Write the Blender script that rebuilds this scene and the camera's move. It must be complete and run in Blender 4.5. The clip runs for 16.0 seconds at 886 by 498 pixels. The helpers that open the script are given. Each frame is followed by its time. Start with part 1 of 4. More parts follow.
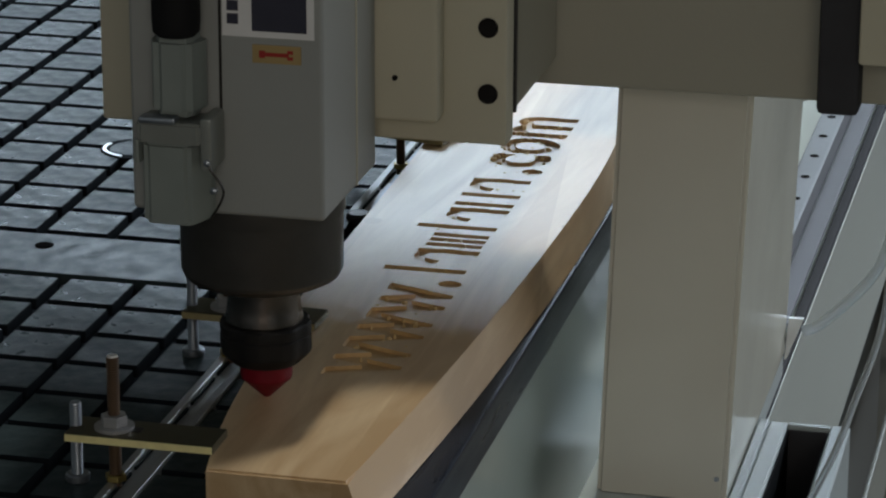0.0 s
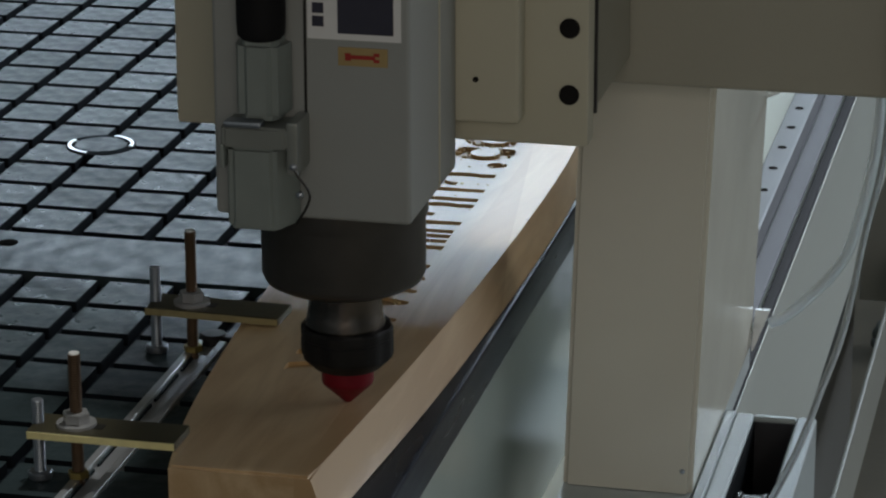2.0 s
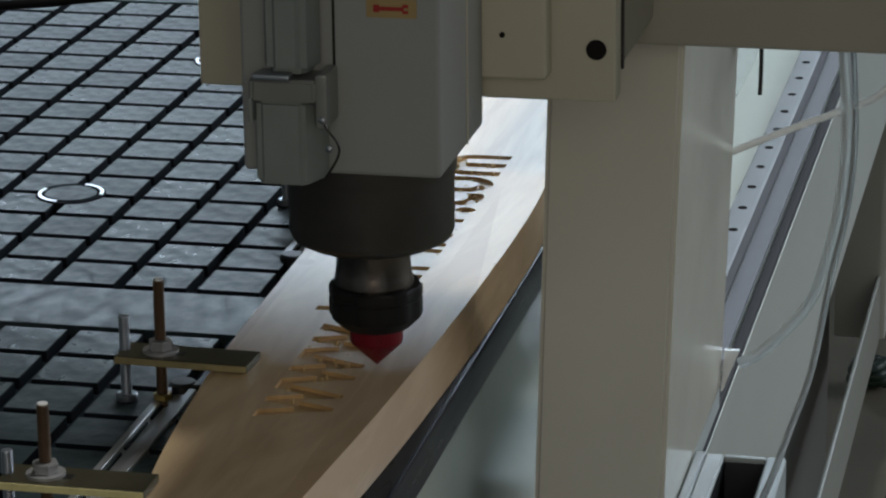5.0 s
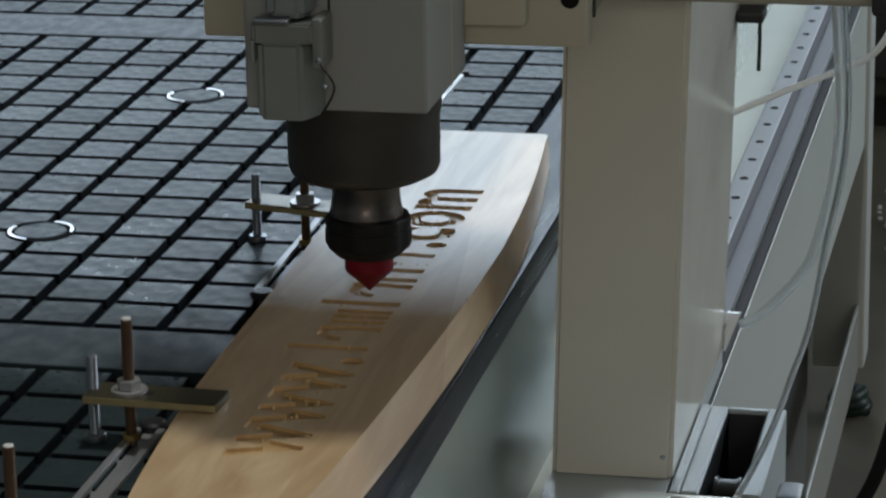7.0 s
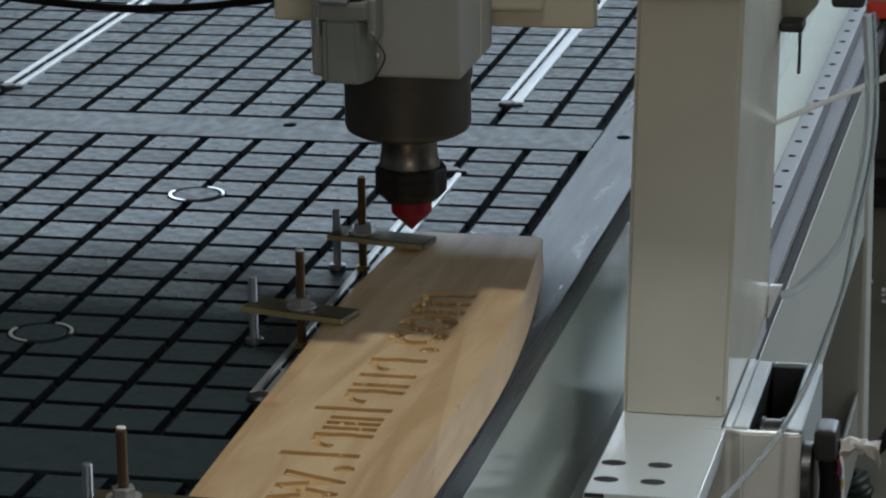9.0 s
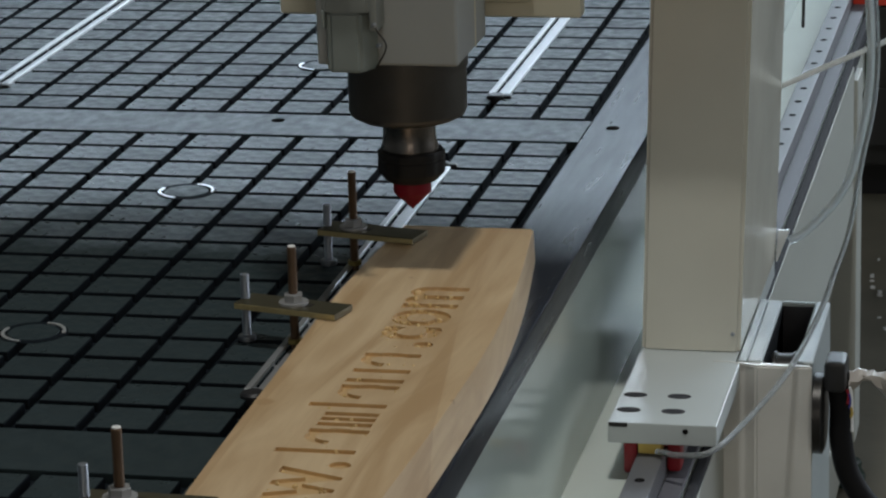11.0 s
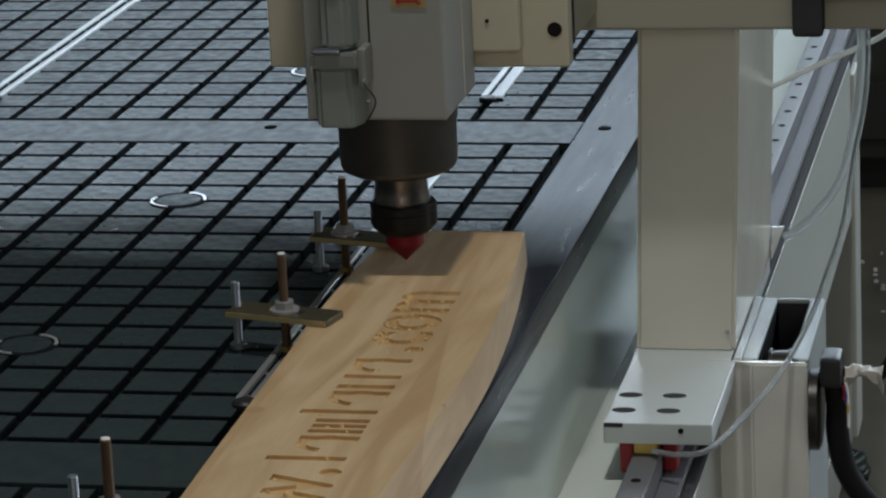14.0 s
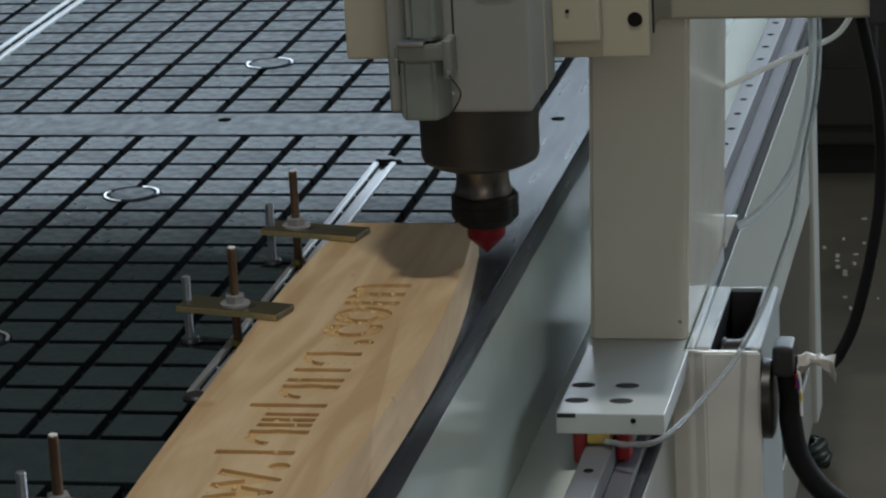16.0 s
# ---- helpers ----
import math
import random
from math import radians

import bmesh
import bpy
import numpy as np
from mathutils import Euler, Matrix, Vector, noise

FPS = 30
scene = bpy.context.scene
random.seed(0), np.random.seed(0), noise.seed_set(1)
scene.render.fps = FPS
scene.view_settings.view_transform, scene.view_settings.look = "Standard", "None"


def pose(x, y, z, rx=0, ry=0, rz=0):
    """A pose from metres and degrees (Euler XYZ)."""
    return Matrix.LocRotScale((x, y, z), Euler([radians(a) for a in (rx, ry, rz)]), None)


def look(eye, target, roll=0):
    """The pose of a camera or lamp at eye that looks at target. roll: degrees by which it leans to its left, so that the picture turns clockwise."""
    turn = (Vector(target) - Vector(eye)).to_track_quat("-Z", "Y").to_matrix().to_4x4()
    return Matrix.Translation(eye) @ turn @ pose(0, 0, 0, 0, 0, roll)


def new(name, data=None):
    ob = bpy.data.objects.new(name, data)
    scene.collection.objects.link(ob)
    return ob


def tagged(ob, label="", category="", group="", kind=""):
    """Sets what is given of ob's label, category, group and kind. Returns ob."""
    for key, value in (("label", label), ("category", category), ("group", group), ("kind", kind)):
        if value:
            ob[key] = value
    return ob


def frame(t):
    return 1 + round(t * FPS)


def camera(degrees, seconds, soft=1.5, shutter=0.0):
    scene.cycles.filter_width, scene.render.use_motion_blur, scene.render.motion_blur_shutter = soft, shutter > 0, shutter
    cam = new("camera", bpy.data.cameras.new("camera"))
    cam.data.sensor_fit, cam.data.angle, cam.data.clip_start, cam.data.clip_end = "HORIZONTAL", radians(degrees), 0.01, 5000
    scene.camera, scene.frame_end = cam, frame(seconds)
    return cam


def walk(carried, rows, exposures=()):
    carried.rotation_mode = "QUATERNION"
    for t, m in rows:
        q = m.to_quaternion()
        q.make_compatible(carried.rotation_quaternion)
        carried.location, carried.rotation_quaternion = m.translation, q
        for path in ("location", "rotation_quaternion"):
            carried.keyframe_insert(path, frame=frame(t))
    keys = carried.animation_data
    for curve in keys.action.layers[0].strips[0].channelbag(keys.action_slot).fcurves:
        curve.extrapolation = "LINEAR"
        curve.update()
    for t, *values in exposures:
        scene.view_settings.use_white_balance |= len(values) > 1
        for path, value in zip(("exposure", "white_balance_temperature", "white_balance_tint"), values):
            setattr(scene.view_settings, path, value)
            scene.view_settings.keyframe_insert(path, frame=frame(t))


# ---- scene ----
cam = camera(16.04, 16.0, soft=2.2, shutter=0.4)

PATH = [
    (0, (0.372, -2.379, 0.569), (-0.064, -0.529, -0.053), 0.2),
    (0.5, (0.371, -2.377, 0.569), (-0.064, -0.528, -0.058), 0.3),
    (1, (0.371, -2.376, 0.57), (-0.056, -0.523, -0.05), 0.2),
    (1.5, (0.376, -2.376, 0.57), (-0.055, -0.527, -0.059), 0.0),
    (2, (0.38, -2.376, 0.569), (-0.043, -0.524, -0.057), -0.1),
    (2.5, (0.384, -2.376, 0.569), (-0.034, -0.523, -0.057), -0.2),
    (3, (0.387, -2.374, 0.57), (-0.017, -0.519, -0.057), -0.3),
    (3.5, (0.389, -2.373, 0.57), (-0.019, -0.517, -0.055), -0.8),
    (4, (0.39, -2.375, 0.571), (-0.027, -0.517, -0.043), -0.8),
    (4.2, (0.393, -2.377, 0.572), (-0.026, -0.519, -0.038), -0.9),
    (6.5, (0.377, -2.382, 0.577), (-0.019, -0.515, -0.024), -0.1),
    (7, (0.393, -2.368, 0.576), (-0.01, -0.499, -0.01), -1.0),
    (7.5, (0.41, -2.37, 0.593), (-0.006, -0.489, 0.052), -1.1),
    (8, (0.414, -2.382, 0.601), (0.0, -0.501, 0.061), -0.9),
    (8.2, (0.411, -2.388, 0.604), (-0.002, -0.51, 0.054), -0.8),
    (10.3, (0.412, -2.387, 0.61), (0.003, -0.504, 0.072), -1.2),
    (10.5, (0.409, -2.387, 0.61), (0.009, -0.504, 0.065), -1.3),
    (11, (0.407, -2.386, 0.61), (0.002, -0.507, 0.058), -1.6),
    (11.5, (0.411, -2.385, 0.611), (0.003, -0.505, 0.065), -1.9),
    (12, (0.414, -2.385, 0.612), (0.007, -0.503, 0.072), -2.3),
    (12.5, (0.416, -2.387, 0.611), (0.008, -0.505, 0.07), -2.5),
    (13, (0.416, -2.388, 0.611), (0.006, -0.505, 0.075), -2.5),
    (13.5, (0.419, -2.386, 0.612), (0.01, -0.504, 0.071), -2.7),
    (14, (0.42, -2.382, 0.611), (0.008, -0.504, 0.06), -2.8),
    (14.5, (0.42, -2.376, 0.609), (0.011, -0.499, 0.054), -3.0),
    (15, (0.424, -2.374, 0.611), (0.016, -0.498, 0.051), -3.2),
    (15.5, (0.431, -2.379, 0.614), (0.03, -0.501, 0.056), -3.1),
    (16, (0.434, -2.382, 0.615), (0.04, -0.503, 0.055), -3.1),
]
walk(cam, [(t, look(eye, target, roll)) for t, eye, target, roll in PATH])

# ---- world and light ----
world = bpy.data.worlds.new("world")
scene.world = world
world.use_nodes = True
world.node_tree.nodes["Background"].inputs[0].default_value = (0.55, 0.62, 0.72, 1)
world.node_tree.nodes["Background"].inputs[1].default_value = 0.02


def area_lamp(name, place, target, sx, sy, watts, colour):
    data = bpy.data.lights.new(name, "AREA")
    data.shape, data.size, data.size_y, data.energy, data.color = "RECTANGLE", sx, sy, watts, colour
    ob = new(name, data)
    ob.matrix_world = look(place, target)
    return ob


# daylight in the openings of the far and side walls, a bay lamp that hangs over the machine, an open doorway behind
area_lamp("window_daylight", (0.9, 6.95, 2.72), (0.1, -1.0, 0.2), 10.0, 1.0, 320, (0.71, 0.865, 1.02))
area_lamp("side_daylight", (6.9, 3.2, 1.9), (0.0, -0.6, 0.0), 4.6, 2.1, 160, (0.85, 0.90, 0.99))
# extra lamp in the far window's opening, added to brighten right-facing sides
area_lamp("window_east_boost", (2.7, 6.93, 2.72), (0.1, -0.6, 0.0), 3.6, 1.0, 170, (0.78, 0.92, 1.0))
area_lamp("bay_lamp", (0.18, -0.78, 2.2), (0.0, -0.78, 0.0), 0.11, 0.11, 18.5, (1.0, 1.0, 0.96))
area_lamp("doorway_daylight", (1.3, -5.95, 1.55), (0.0, -0.6, 0.0), 2.4, 1.8, 33, (1.04, 0.94, 0.82))


# ---- materials ----
def mat(name, colour, rough=0.5, metal=0.0, spots=0.15, scale=40.0, bump=0.02, grain=400.0, rough_var=0.1, spec=0.5):
    """Paint, metal or plastic with blotches, a fine grain and an uneven gloss."""
    m = bpy.data.materials.new(name)
    m.use_nodes = True
    nt = m.node_tree
    b = nt.nodes["Principled BSDF"]
    b.inputs["Metallic"].default_value = metal
    b.inputs["Specular IOR Level"].default_value = spec
    co = nt.nodes.new("ShaderNodeTexCoord")
    n1 = nt.nodes.new("ShaderNodeTexNoise")
    n1.inputs["Scale"].default_value = scale
    n1.inputs["Detail"].default_value = 5
    n2 = nt.nodes.new("ShaderNodeTexNoise")
    n2.inputs["Scale"].default_value = grain
    n2.inputs["Detail"].default_value = 3
    mix = nt.nodes.new("ShaderNodeMix")
    mix.data_type = "RGBA"
    mix.inputs[6].default_value = tuple(c * (1 - spots) for c in colour) + (1,)
    mix.inputs[7].default_value = tuple(min(1, c * (1 + spots)) for c in colour) + (1,)
    nt.links.new(co.outputs["Object"], n1.inputs["Vector"])
    nt.links.new(co.outputs["Object"], n2.inputs["Vector"])
    nt.links.new(n1.outputs["Fac"], mix.inputs[0])
    nt.links.new(mix.outputs[2], b.inputs["Base Color"])
    r = nt.nodes.new("ShaderNodeMapRange")
    r.inputs[3].default_value = max(0.03, rough - rough_var)
    r.inputs[4].default_value = min(1.0, rough + rough_var)
    nt.links.new(n1.outputs["Fac"], r.inputs[0])
    nt.links.new(r.outputs[0], b.inputs["Roughness"])
    bp = nt.nodes.new("ShaderNodeBump")
    bp.inputs["Strength"].default_value = 0.25
    bp.inputs["Distance"].default_value = bump * 0.01
    nt.links.new(n2.outputs["Fac"], bp.inputs["Height"])
    nt.links.new(bp.outputs[0], b.inputs["Normal"])
    return m


def wood(name, light, dark, rough=0.42):
    """Glued hardwood: wide staves of differing tone, long grain along Y, a few darker streaks."""
    m = bpy.data.materials.new(name)
    m.use_nodes = True
    nt = m.node_tree
    b = nt.nodes["Principled BSDF"]
    co = nt.nodes.new("ShaderNodeTexCoord")
    mp = nt.nodes.new("ShaderNodeMapping")
    mp.inputs["Scale"].default_value = (9, 1.5, 9)
    mp.inputs["Rotation"].default_value = (0, 0, radians(3))
    nt.links.new(co.outputs["Object"], mp.inputs["Vector"])
    n1 = nt.nodes.new("ShaderNodeTexNoise")
    n1.inputs["Scale"].default_value, n1.inputs["Detail"].default_value, n1.inputs["Distortion"].default_value = 2.6, 6, 2.6
    nt.links.new(mp.outputs[0], n1.inputs["Vector"])
    mp2 = nt.nodes.new("ShaderNodeMapping")
    mp2.inputs["Scale"].default_value = (220, 9, 220)
    nt.links.new(co.outputs["Object"], mp2.inputs["Vector"])
    n2 = nt.nodes.new("ShaderNodeTexNoise")
    n2.inputs["Scale"].default_value, n2.inputs["Detail"].default_value = 3.0, 4
    nt.links.new(mp2.outputs[0], n2.inputs["Vector"])
    # staves: bands across X that lean a little
    mp3 = nt.nodes.new("ShaderNodeMapping")
    mp3.inputs["Scale"].default_value = (26, 0.9, 0.01)
    mp3.inputs["Rotation"].default_value = (0, 0, radians(4))
    nt.links.new(co.outputs["Object"], mp3.inputs["Vector"])
    vo = nt.nodes.new("ShaderNodeTexVoronoi")
    vo.inputs["Scale"].default_value = 1.0
    nt.links.new(mp3.outputs[0], vo.inputs["Vector"])
    sep = nt.nodes.new("ShaderNodeSeparateColor")
    nt.links.new(vo.outputs["Color"], sep.inputs[0])
    ramp = nt.nodes.new("ShaderNodeMix")
    ramp.data_type = "RGBA"
    ramp.inputs[6].default_value, ramp.inputs[7].default_value = light + (1,), dark + (1,)
    a = nt.nodes.new("ShaderNodeMath")
    a.operation = "MULTIPLY_ADD"
    nt.links.new(n1.outputs["Fac"], a.inputs[0])
    a.inputs[1].default_value = 2.3
    a.inputs[2].default_value = -0.85
    s = nt.nodes.new("ShaderNodeMath")
    s.operation = "MULTIPLY_ADD"
    nt.links.new(sep.outputs[0], s.inputs[0])
    s.inputs[1].default_value = 0.5
    nt.links.new(a.outputs[0], s.inputs[2])
    g = nt.nodes.new("ShaderNodeMath")
    g.operation = "MULTIPLY_ADD"
    g.use_clamp = True
    nt.links.new(n2.outputs["Fac"], g.inputs[0])
    g.inputs[1].default_value = 0.3
    nt.links.new(s.outputs[0], g.inputs[2])
    sub = nt.nodes.new("ShaderNodeMath")
    sub.operation = "SUBTRACT"
    sub.use_clamp = True
    nt.links.new(g.outputs[0], sub.inputs[0])
    sub.inputs[1].default_value = 0.18
    # small knots
    tone = sub.outputs[0]
    for place, size in (((-0.061, -0.717, 0.024), 0.0065), ((0.048, -0.701, 0.024), 0.003), ((-0.030, -0.46, 0.024), 0.002)):
        far = nt.nodes.new("ShaderNodeVectorMath")
        far.operation = "DISTANCE"
        nt.links.new(co.outputs["Object"], far.inputs[0])
        far.inputs[1].default_value = place
        knot = nt.nodes.new("ShaderNodeMapRange")
        knot.inputs[1].default_value, knot.inputs[2].default_value = size * 0.25, size
        knot.inputs[3].default_value, knot.inputs[4].default_value = 1.1, 0.0
        nt.links.new(far.outputs["Value"], knot.inputs[0])
        plus = nt.nodes.new("ShaderNodeMath")
        plus.operation = "ADD"
        nt.links.new(tone, plus.inputs[0])
        nt.links.new(knot.outputs[0], plus.inputs[1])
        tone = plus.outputs[0]
    nt.links.new(tone, ramp.inputs[0])
    nt.links.new(ramp.outputs[2], b.inputs["Base Color"])
    b.inputs["Roughness"].default_value = rough
    b.inputs["Coat Weight"].default_value = 0.9
    b.inputs["Coat Roughness"].default_value = 0.4
    b.inputs["Specular IOR Level"].default_value = 0.9
    b.inputs["Specular Tint"].default_value = (1.0, 0.92, 0.80, 1)
    bp = nt.nodes.new("ShaderNodeBump")
    bp.inputs["Strength"].default_value, bp.inputs["Distance"].default_value = 0.2, 0.0006
    nt.links.new(n2.outputs["Fac"], bp.inputs["Height"])
    nt.links.new(bp.outputs[0], b.inputs["Normal"])
    return m


def clear(name, tint, rough=0.12, part_white=0.35):
    """Clouded plastic tube: glass mixed with a milky surface."""
    m = bpy.data.materials.new(name)
    m.use_nodes = True
    nt = m.node_tree
    b = nt.nodes["Principled BSDF"]
    b.inputs["Base Color"].default_value = tint + (1,)
    b.inputs["Roughness"].default_value = rough
    b.inputs["Transmission Weight"].default_value = 1 - part_white
    b.inputs["IOR"].default_value = 1.2
    return m


def tile_material(name, bump=0.07, stretch=1.0, low=0.24, high=0.44, colour=(0.031, 0.044, 0.048)):
    """Dark worn bed tiles: blotchy polish that catches the window light."""
    m = mat(name, colour, 0.36, 0.0, 0.25, 55, 0.05, 700, 0.0, 0.10)
    nt = m.node_tree
    b = nt.nodes["Principled BSDF"]
    co = nt.nodes.new("ShaderNodeTexCoord")
    n = nt.nodes.new("ShaderNodeTexNoise")
    n.inputs["Scale"].default_value, n.inputs["Detail"].default_value = 95, 3
    sm = nt.nodes.new("ShaderNodeMapping")
    sm.inputs["Scale"].default_value = (1, stretch, 1)
    nt.links.new(co.outputs["Object"], sm.inputs["Vector"])
    nt.links.new(sm.outputs[0], n.inputs["Vector"])
    b.inputs["Specular Tint"].default_value = (0.63, 0.88, 1.0, 1)
    info = nt.nodes.new("ShaderNodeObjectInfo")
    r = nt.nodes.new("ShaderNodeMapRange")
    r.inputs[1].default_value, r.inputs[2].default_value = 0.35, 0.65
    r.inputs[3].default_value, r.inputs[4].default_value = low, high
    nt.links.new(n.outputs["Fac"], r.inputs[0])
    add = nt.nodes.new("ShaderNodeMath")
    add.operation = "MULTIPLY_ADD"
    nt.links.new(info.outputs["Random"], add.inputs[0])
    add.inputs[1].default_value = 0.06
    nt.links.new(r.outputs[0], add.inputs[2])
    nt.links.new(add.outputs[0], b.inputs["Roughness"])
    bp = [k for k in nt.nodes if k.type == "BUMP"][0]
    bp2 = nt.nodes.new("ShaderNodeBump")
    bp2.inputs["Strength"].default_value, bp2.inputs["Distance"].default_value = bump, 0.0008
    nt.links.new(n.outputs["Fac"], bp2.inputs["Height"])
    nt.links.new(bp.outputs[0], bp2.inputs["Normal"])
    nt.links.new(bp2.outputs[0], b.inputs["Normal"])
    return m


TILE = tile_material("bed_tile", 0.60)
BAND = tile_material("bed_band", 0.30, 0.6, 0.26, 0.42)
BORDER = tile_material("bed_border", 0.010, 0.10, 0.25, 0.32, (0.014, 0.017, 0.025))
GROOVE = mat("groove_rubber", (0.009, 0.012, 0.016), 0.85, 0, 0.2, 60, 0.02, 400, 0.1, 0.05)
CREAM = mat("cream_paint", (0.50, 0.475, 0.37), 0.42, 0, 0.05, 18, 0.03, 500, 0.06)
LEG_PAINT = mat("leg_cream_enamel", (0.66, 0.645, 0.565), 0.19, 0, 0.05, 18, 0.01, 300, 0.04, 0.6)
BRACE_GREY = mat("olive_grey_paint", (0.21, 0.21, 0.18), 0.5, 0, 0.12, 12, 0.03, 300, 0.08)
PANEL_GREY = mat("grey_green_paint", (0.41, 0.425, 0.39), 0.45, 0, 0.10, 8, 0.03, 300, 0.08)
BEAM_PAINT = mat("beam_paint", (0.355, 0.345, 0.285), 0.45, 0, 0.05, 12, 0.03, 500, 0.06)
BODY_GREY = mat("spindle_grey_paint", (0.30, 0.312, 0.30), 0.45, 0, 0.06, 25, 0.03, 600, 0.06)
LATCH_GREY = mat("plug_grey_metal", (0.225, 0.255, 0.24), 0.42, 0.05, 0.1, 60, 0.03, 600, 0.08)
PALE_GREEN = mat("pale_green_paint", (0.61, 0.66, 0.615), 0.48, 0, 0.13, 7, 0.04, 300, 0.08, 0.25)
# darker than the ledge's green: shade on the frame side is in the colour
FRAME_PAINT = mat("shaded_green_enamel", (0.36, 0.41, 0.372), 0.14, 0, 0.10, 9, 0.008, 120, 0.05, 0.8)
HOUSING_PAINT = mat("housing_grey_green_paint", (0.34, 0.375, 0.375), 0.42, 0, 0.12, 14, 0.03, 300, 0.08, 0.4)
FOOT_PAINT = mat("foot_pale_enamel", (0.52, 0.565, 0.57), 0.32, 0, 0.06, 14, 0.03, 300, 0.08, 0.5)
LATCH_METAL = mat("dull_latch_steel", (0.26, 0.275, 0.255), 0.36, 0.35, 0.15, 70, 0.03, 600, 0.1)
BLACK_STEEL = mat("blackened_steel", (0.035, 0.033, 0.031), 0.35, 0.6, 0.3, 50, 0.03, 500, 0.08)
NUT_BLACK = mat("black_oxide_nut", (0.010, 0.0095, 0.0095), 0.55, 0.0, 0.3, 90, 0.06, 500, 0.08, 0.22)
COLLAR_STEEL = mat("dark_collar_steel", (0.062, 0.058, 0.053), 0.42, 0.5, 0.3, 50, 0.03, 500, 0.08)
SHAFT_STEEL = mat("turned_steel", (0.17, 0.148, 0.132), 0.27, 1.0, 0.15, 30, 0.03, 500, 0.06)
BOLT_STEEL = mat("zinc_steel", (0.33, 0.36, 0.40), 0.38, 0.9, 0.15, 90, 0.03, 700, 0.08)
ROD_RUST = mat("rusty_rod_steel", (0.115, 0.072, 0.042), 0.5, 0.5, 0.35, 120, 0.06, 900, 0.1)
BRASS_PLATE = mat("yellow_zinc_plate", (0.095, 0.085, 0.05), 0.34, 0.6, 0.3, 70, 0.05, 600, 0.1)
# brass front edges, bright and dim: the light on them is in the colour
LIT_EDGE = mat("lit_brass_edge", (0.86, 0.74, 0.36), 0.38, 0.05, 0.25, 160, 0.08, 500, 0.1)
DIM_EDGE = mat("dim_brass_edge", (0.36, 0.30, 0.15), 0.42, 0.3, 0.25, 160, 0.08, 500, 0.1)
SLOT_BRASS = mat("dull_yellow_brass", (0.38, 0.29, 0.10), 0.35, 0.8, 0.25, 120, 0.03, 700, 0.08)
NUT_STEEL = mat("dull_nut_steel", (0.42, 0.42, 0.42), 0.3, 0.5, 0.25, 120, 0.03, 700, 0.08)
ALU = mat("aluminium_rail", (0.44, 0.45, 0.46), 0.46, 0.75, 0.08, 40, 0.02, 700, 0.06)
CUT_STEEL = mat("bright_cut_steel", (0.86, 0.86, 0.84), 0.35, 0.2, 0.1, 90, 0.02, 700, 0.08)
RING_METAL = mat("worn_bright_metal", (0.85, 0.87, 0.88), 0.3, 0.7, 0.1, 90, 0.02, 700, 0.08)
RAIL_SEAT = mat("lilac_grey_rail_seat", (0.12, 0.12, 0.138), 0.6, 0.1, 0.08, 30, 0.02, 700, 0.06)
RAIL_STEEL = mat("ground_rail_steel", (0.155, 0.157, 0.17), 0.5, 0.2, 0.08, 30, 0.02, 700, 0.06)
SHEET_METAL = mat("dull_sheet_metal", (0.74, 0.74, 0.71), 0.36, 0.15, 0.10, 25, 0.03, 300, 0.1)
RED_BIT = mat("red_coated_carbide", (0.15, 0.004, 0.012), 0.45, 0.0, 0.2, 200, 0.02, 900, 0.05, 0.25)
STOP_RED = mat("orange_red_plastic", (0.70, 0.055, 0.03), 0.4, 0, 0.1, 40)
RED_WIPER = mat("red_plastic", (0.27, 0.012, 0.02), 0.4, 0, 0.1, 80)
YELLOW_NIPPLE = mat("yellow_brass", (0.62, 0.46, 0.12), 0.4, 0.3, 0.1, 80)
DARK_EDGE = mat("dull_black_strip", (0.045, 0.045, 0.05), 0.8, 0, 0.2, 60, 0.02, 400, 0.08, 0.1)
BLACK_PLASTIC = mat("black_plastic", (0.015, 0.015, 0.017), 0.45, 0, 0.2, 60)
BLACK_RUBBER = mat("black_cable_rubber", (0.009, 0.009, 0.010), 0.65, 0, 0.2, 90, 0.02, 400, 0.1, 0.15)
# near-black that stands in for the shade inside the drive housing
HOUSING_SHADE = mat("inner_shade_black", (0.006, 0.006, 0.007), 0.8, 0, 0.2, 60, 0.02, 400, 0.1, 0.05)
DARK_BOLT = mat("dark_socket_bolt", (0.017, 0.016, 0.016), 0.9, 0.0, 0.2, 90, 0.02, 400, 0.08, 0.0)
WHITE_PLASTIC = mat("white_plastic", (0.86, 0.88, 0.89), 0.35, 0, 0.05, 60)
STICKER_WHITE = mat("white_sticker", (0.72, 0.72, 0.72), 0.4, 0, 0.04, 60)
STICKER_DARK = mat("dark_print", (0.03, 0.03, 0.05), 0.4, 0, 0.2, 60)
STICKER_YELLOW = mat("tan_sticker", (0.36, 0.26, 0.11), 0.45, 0, 0.1, 60)
STICKER_RED = mat("red_print", (0.32, 0.02, 0.015), 0.45, 0, 0.1, 60)
TUBE_CLEAR = clear("clear_tube", (0.85, 0.9, 0.93))
TUBE_GREASE = clear("clouded_tube", (0.60, 0.64, 0.66), 0.2, 0.25)
TUBE_WHITE = mat("milky_tube", (0.90, 0.92, 0.93), 0.25, 0, 0.05, 80)
WOOD = wood("hardwood_board", (0.67, 0.492, 0.288), (0.44, 0.268, 0.12))
WOOD_CUT = wood("carved_wood", (0.61, 0.40, 0.175), (0.40, 0.24, 0.095), 0.6)
LIT_GROOVE_GOLD = mat("lit_groove_gold", (0.60, 0.41, 0.18), 0.6, 0, 0.25, 200)
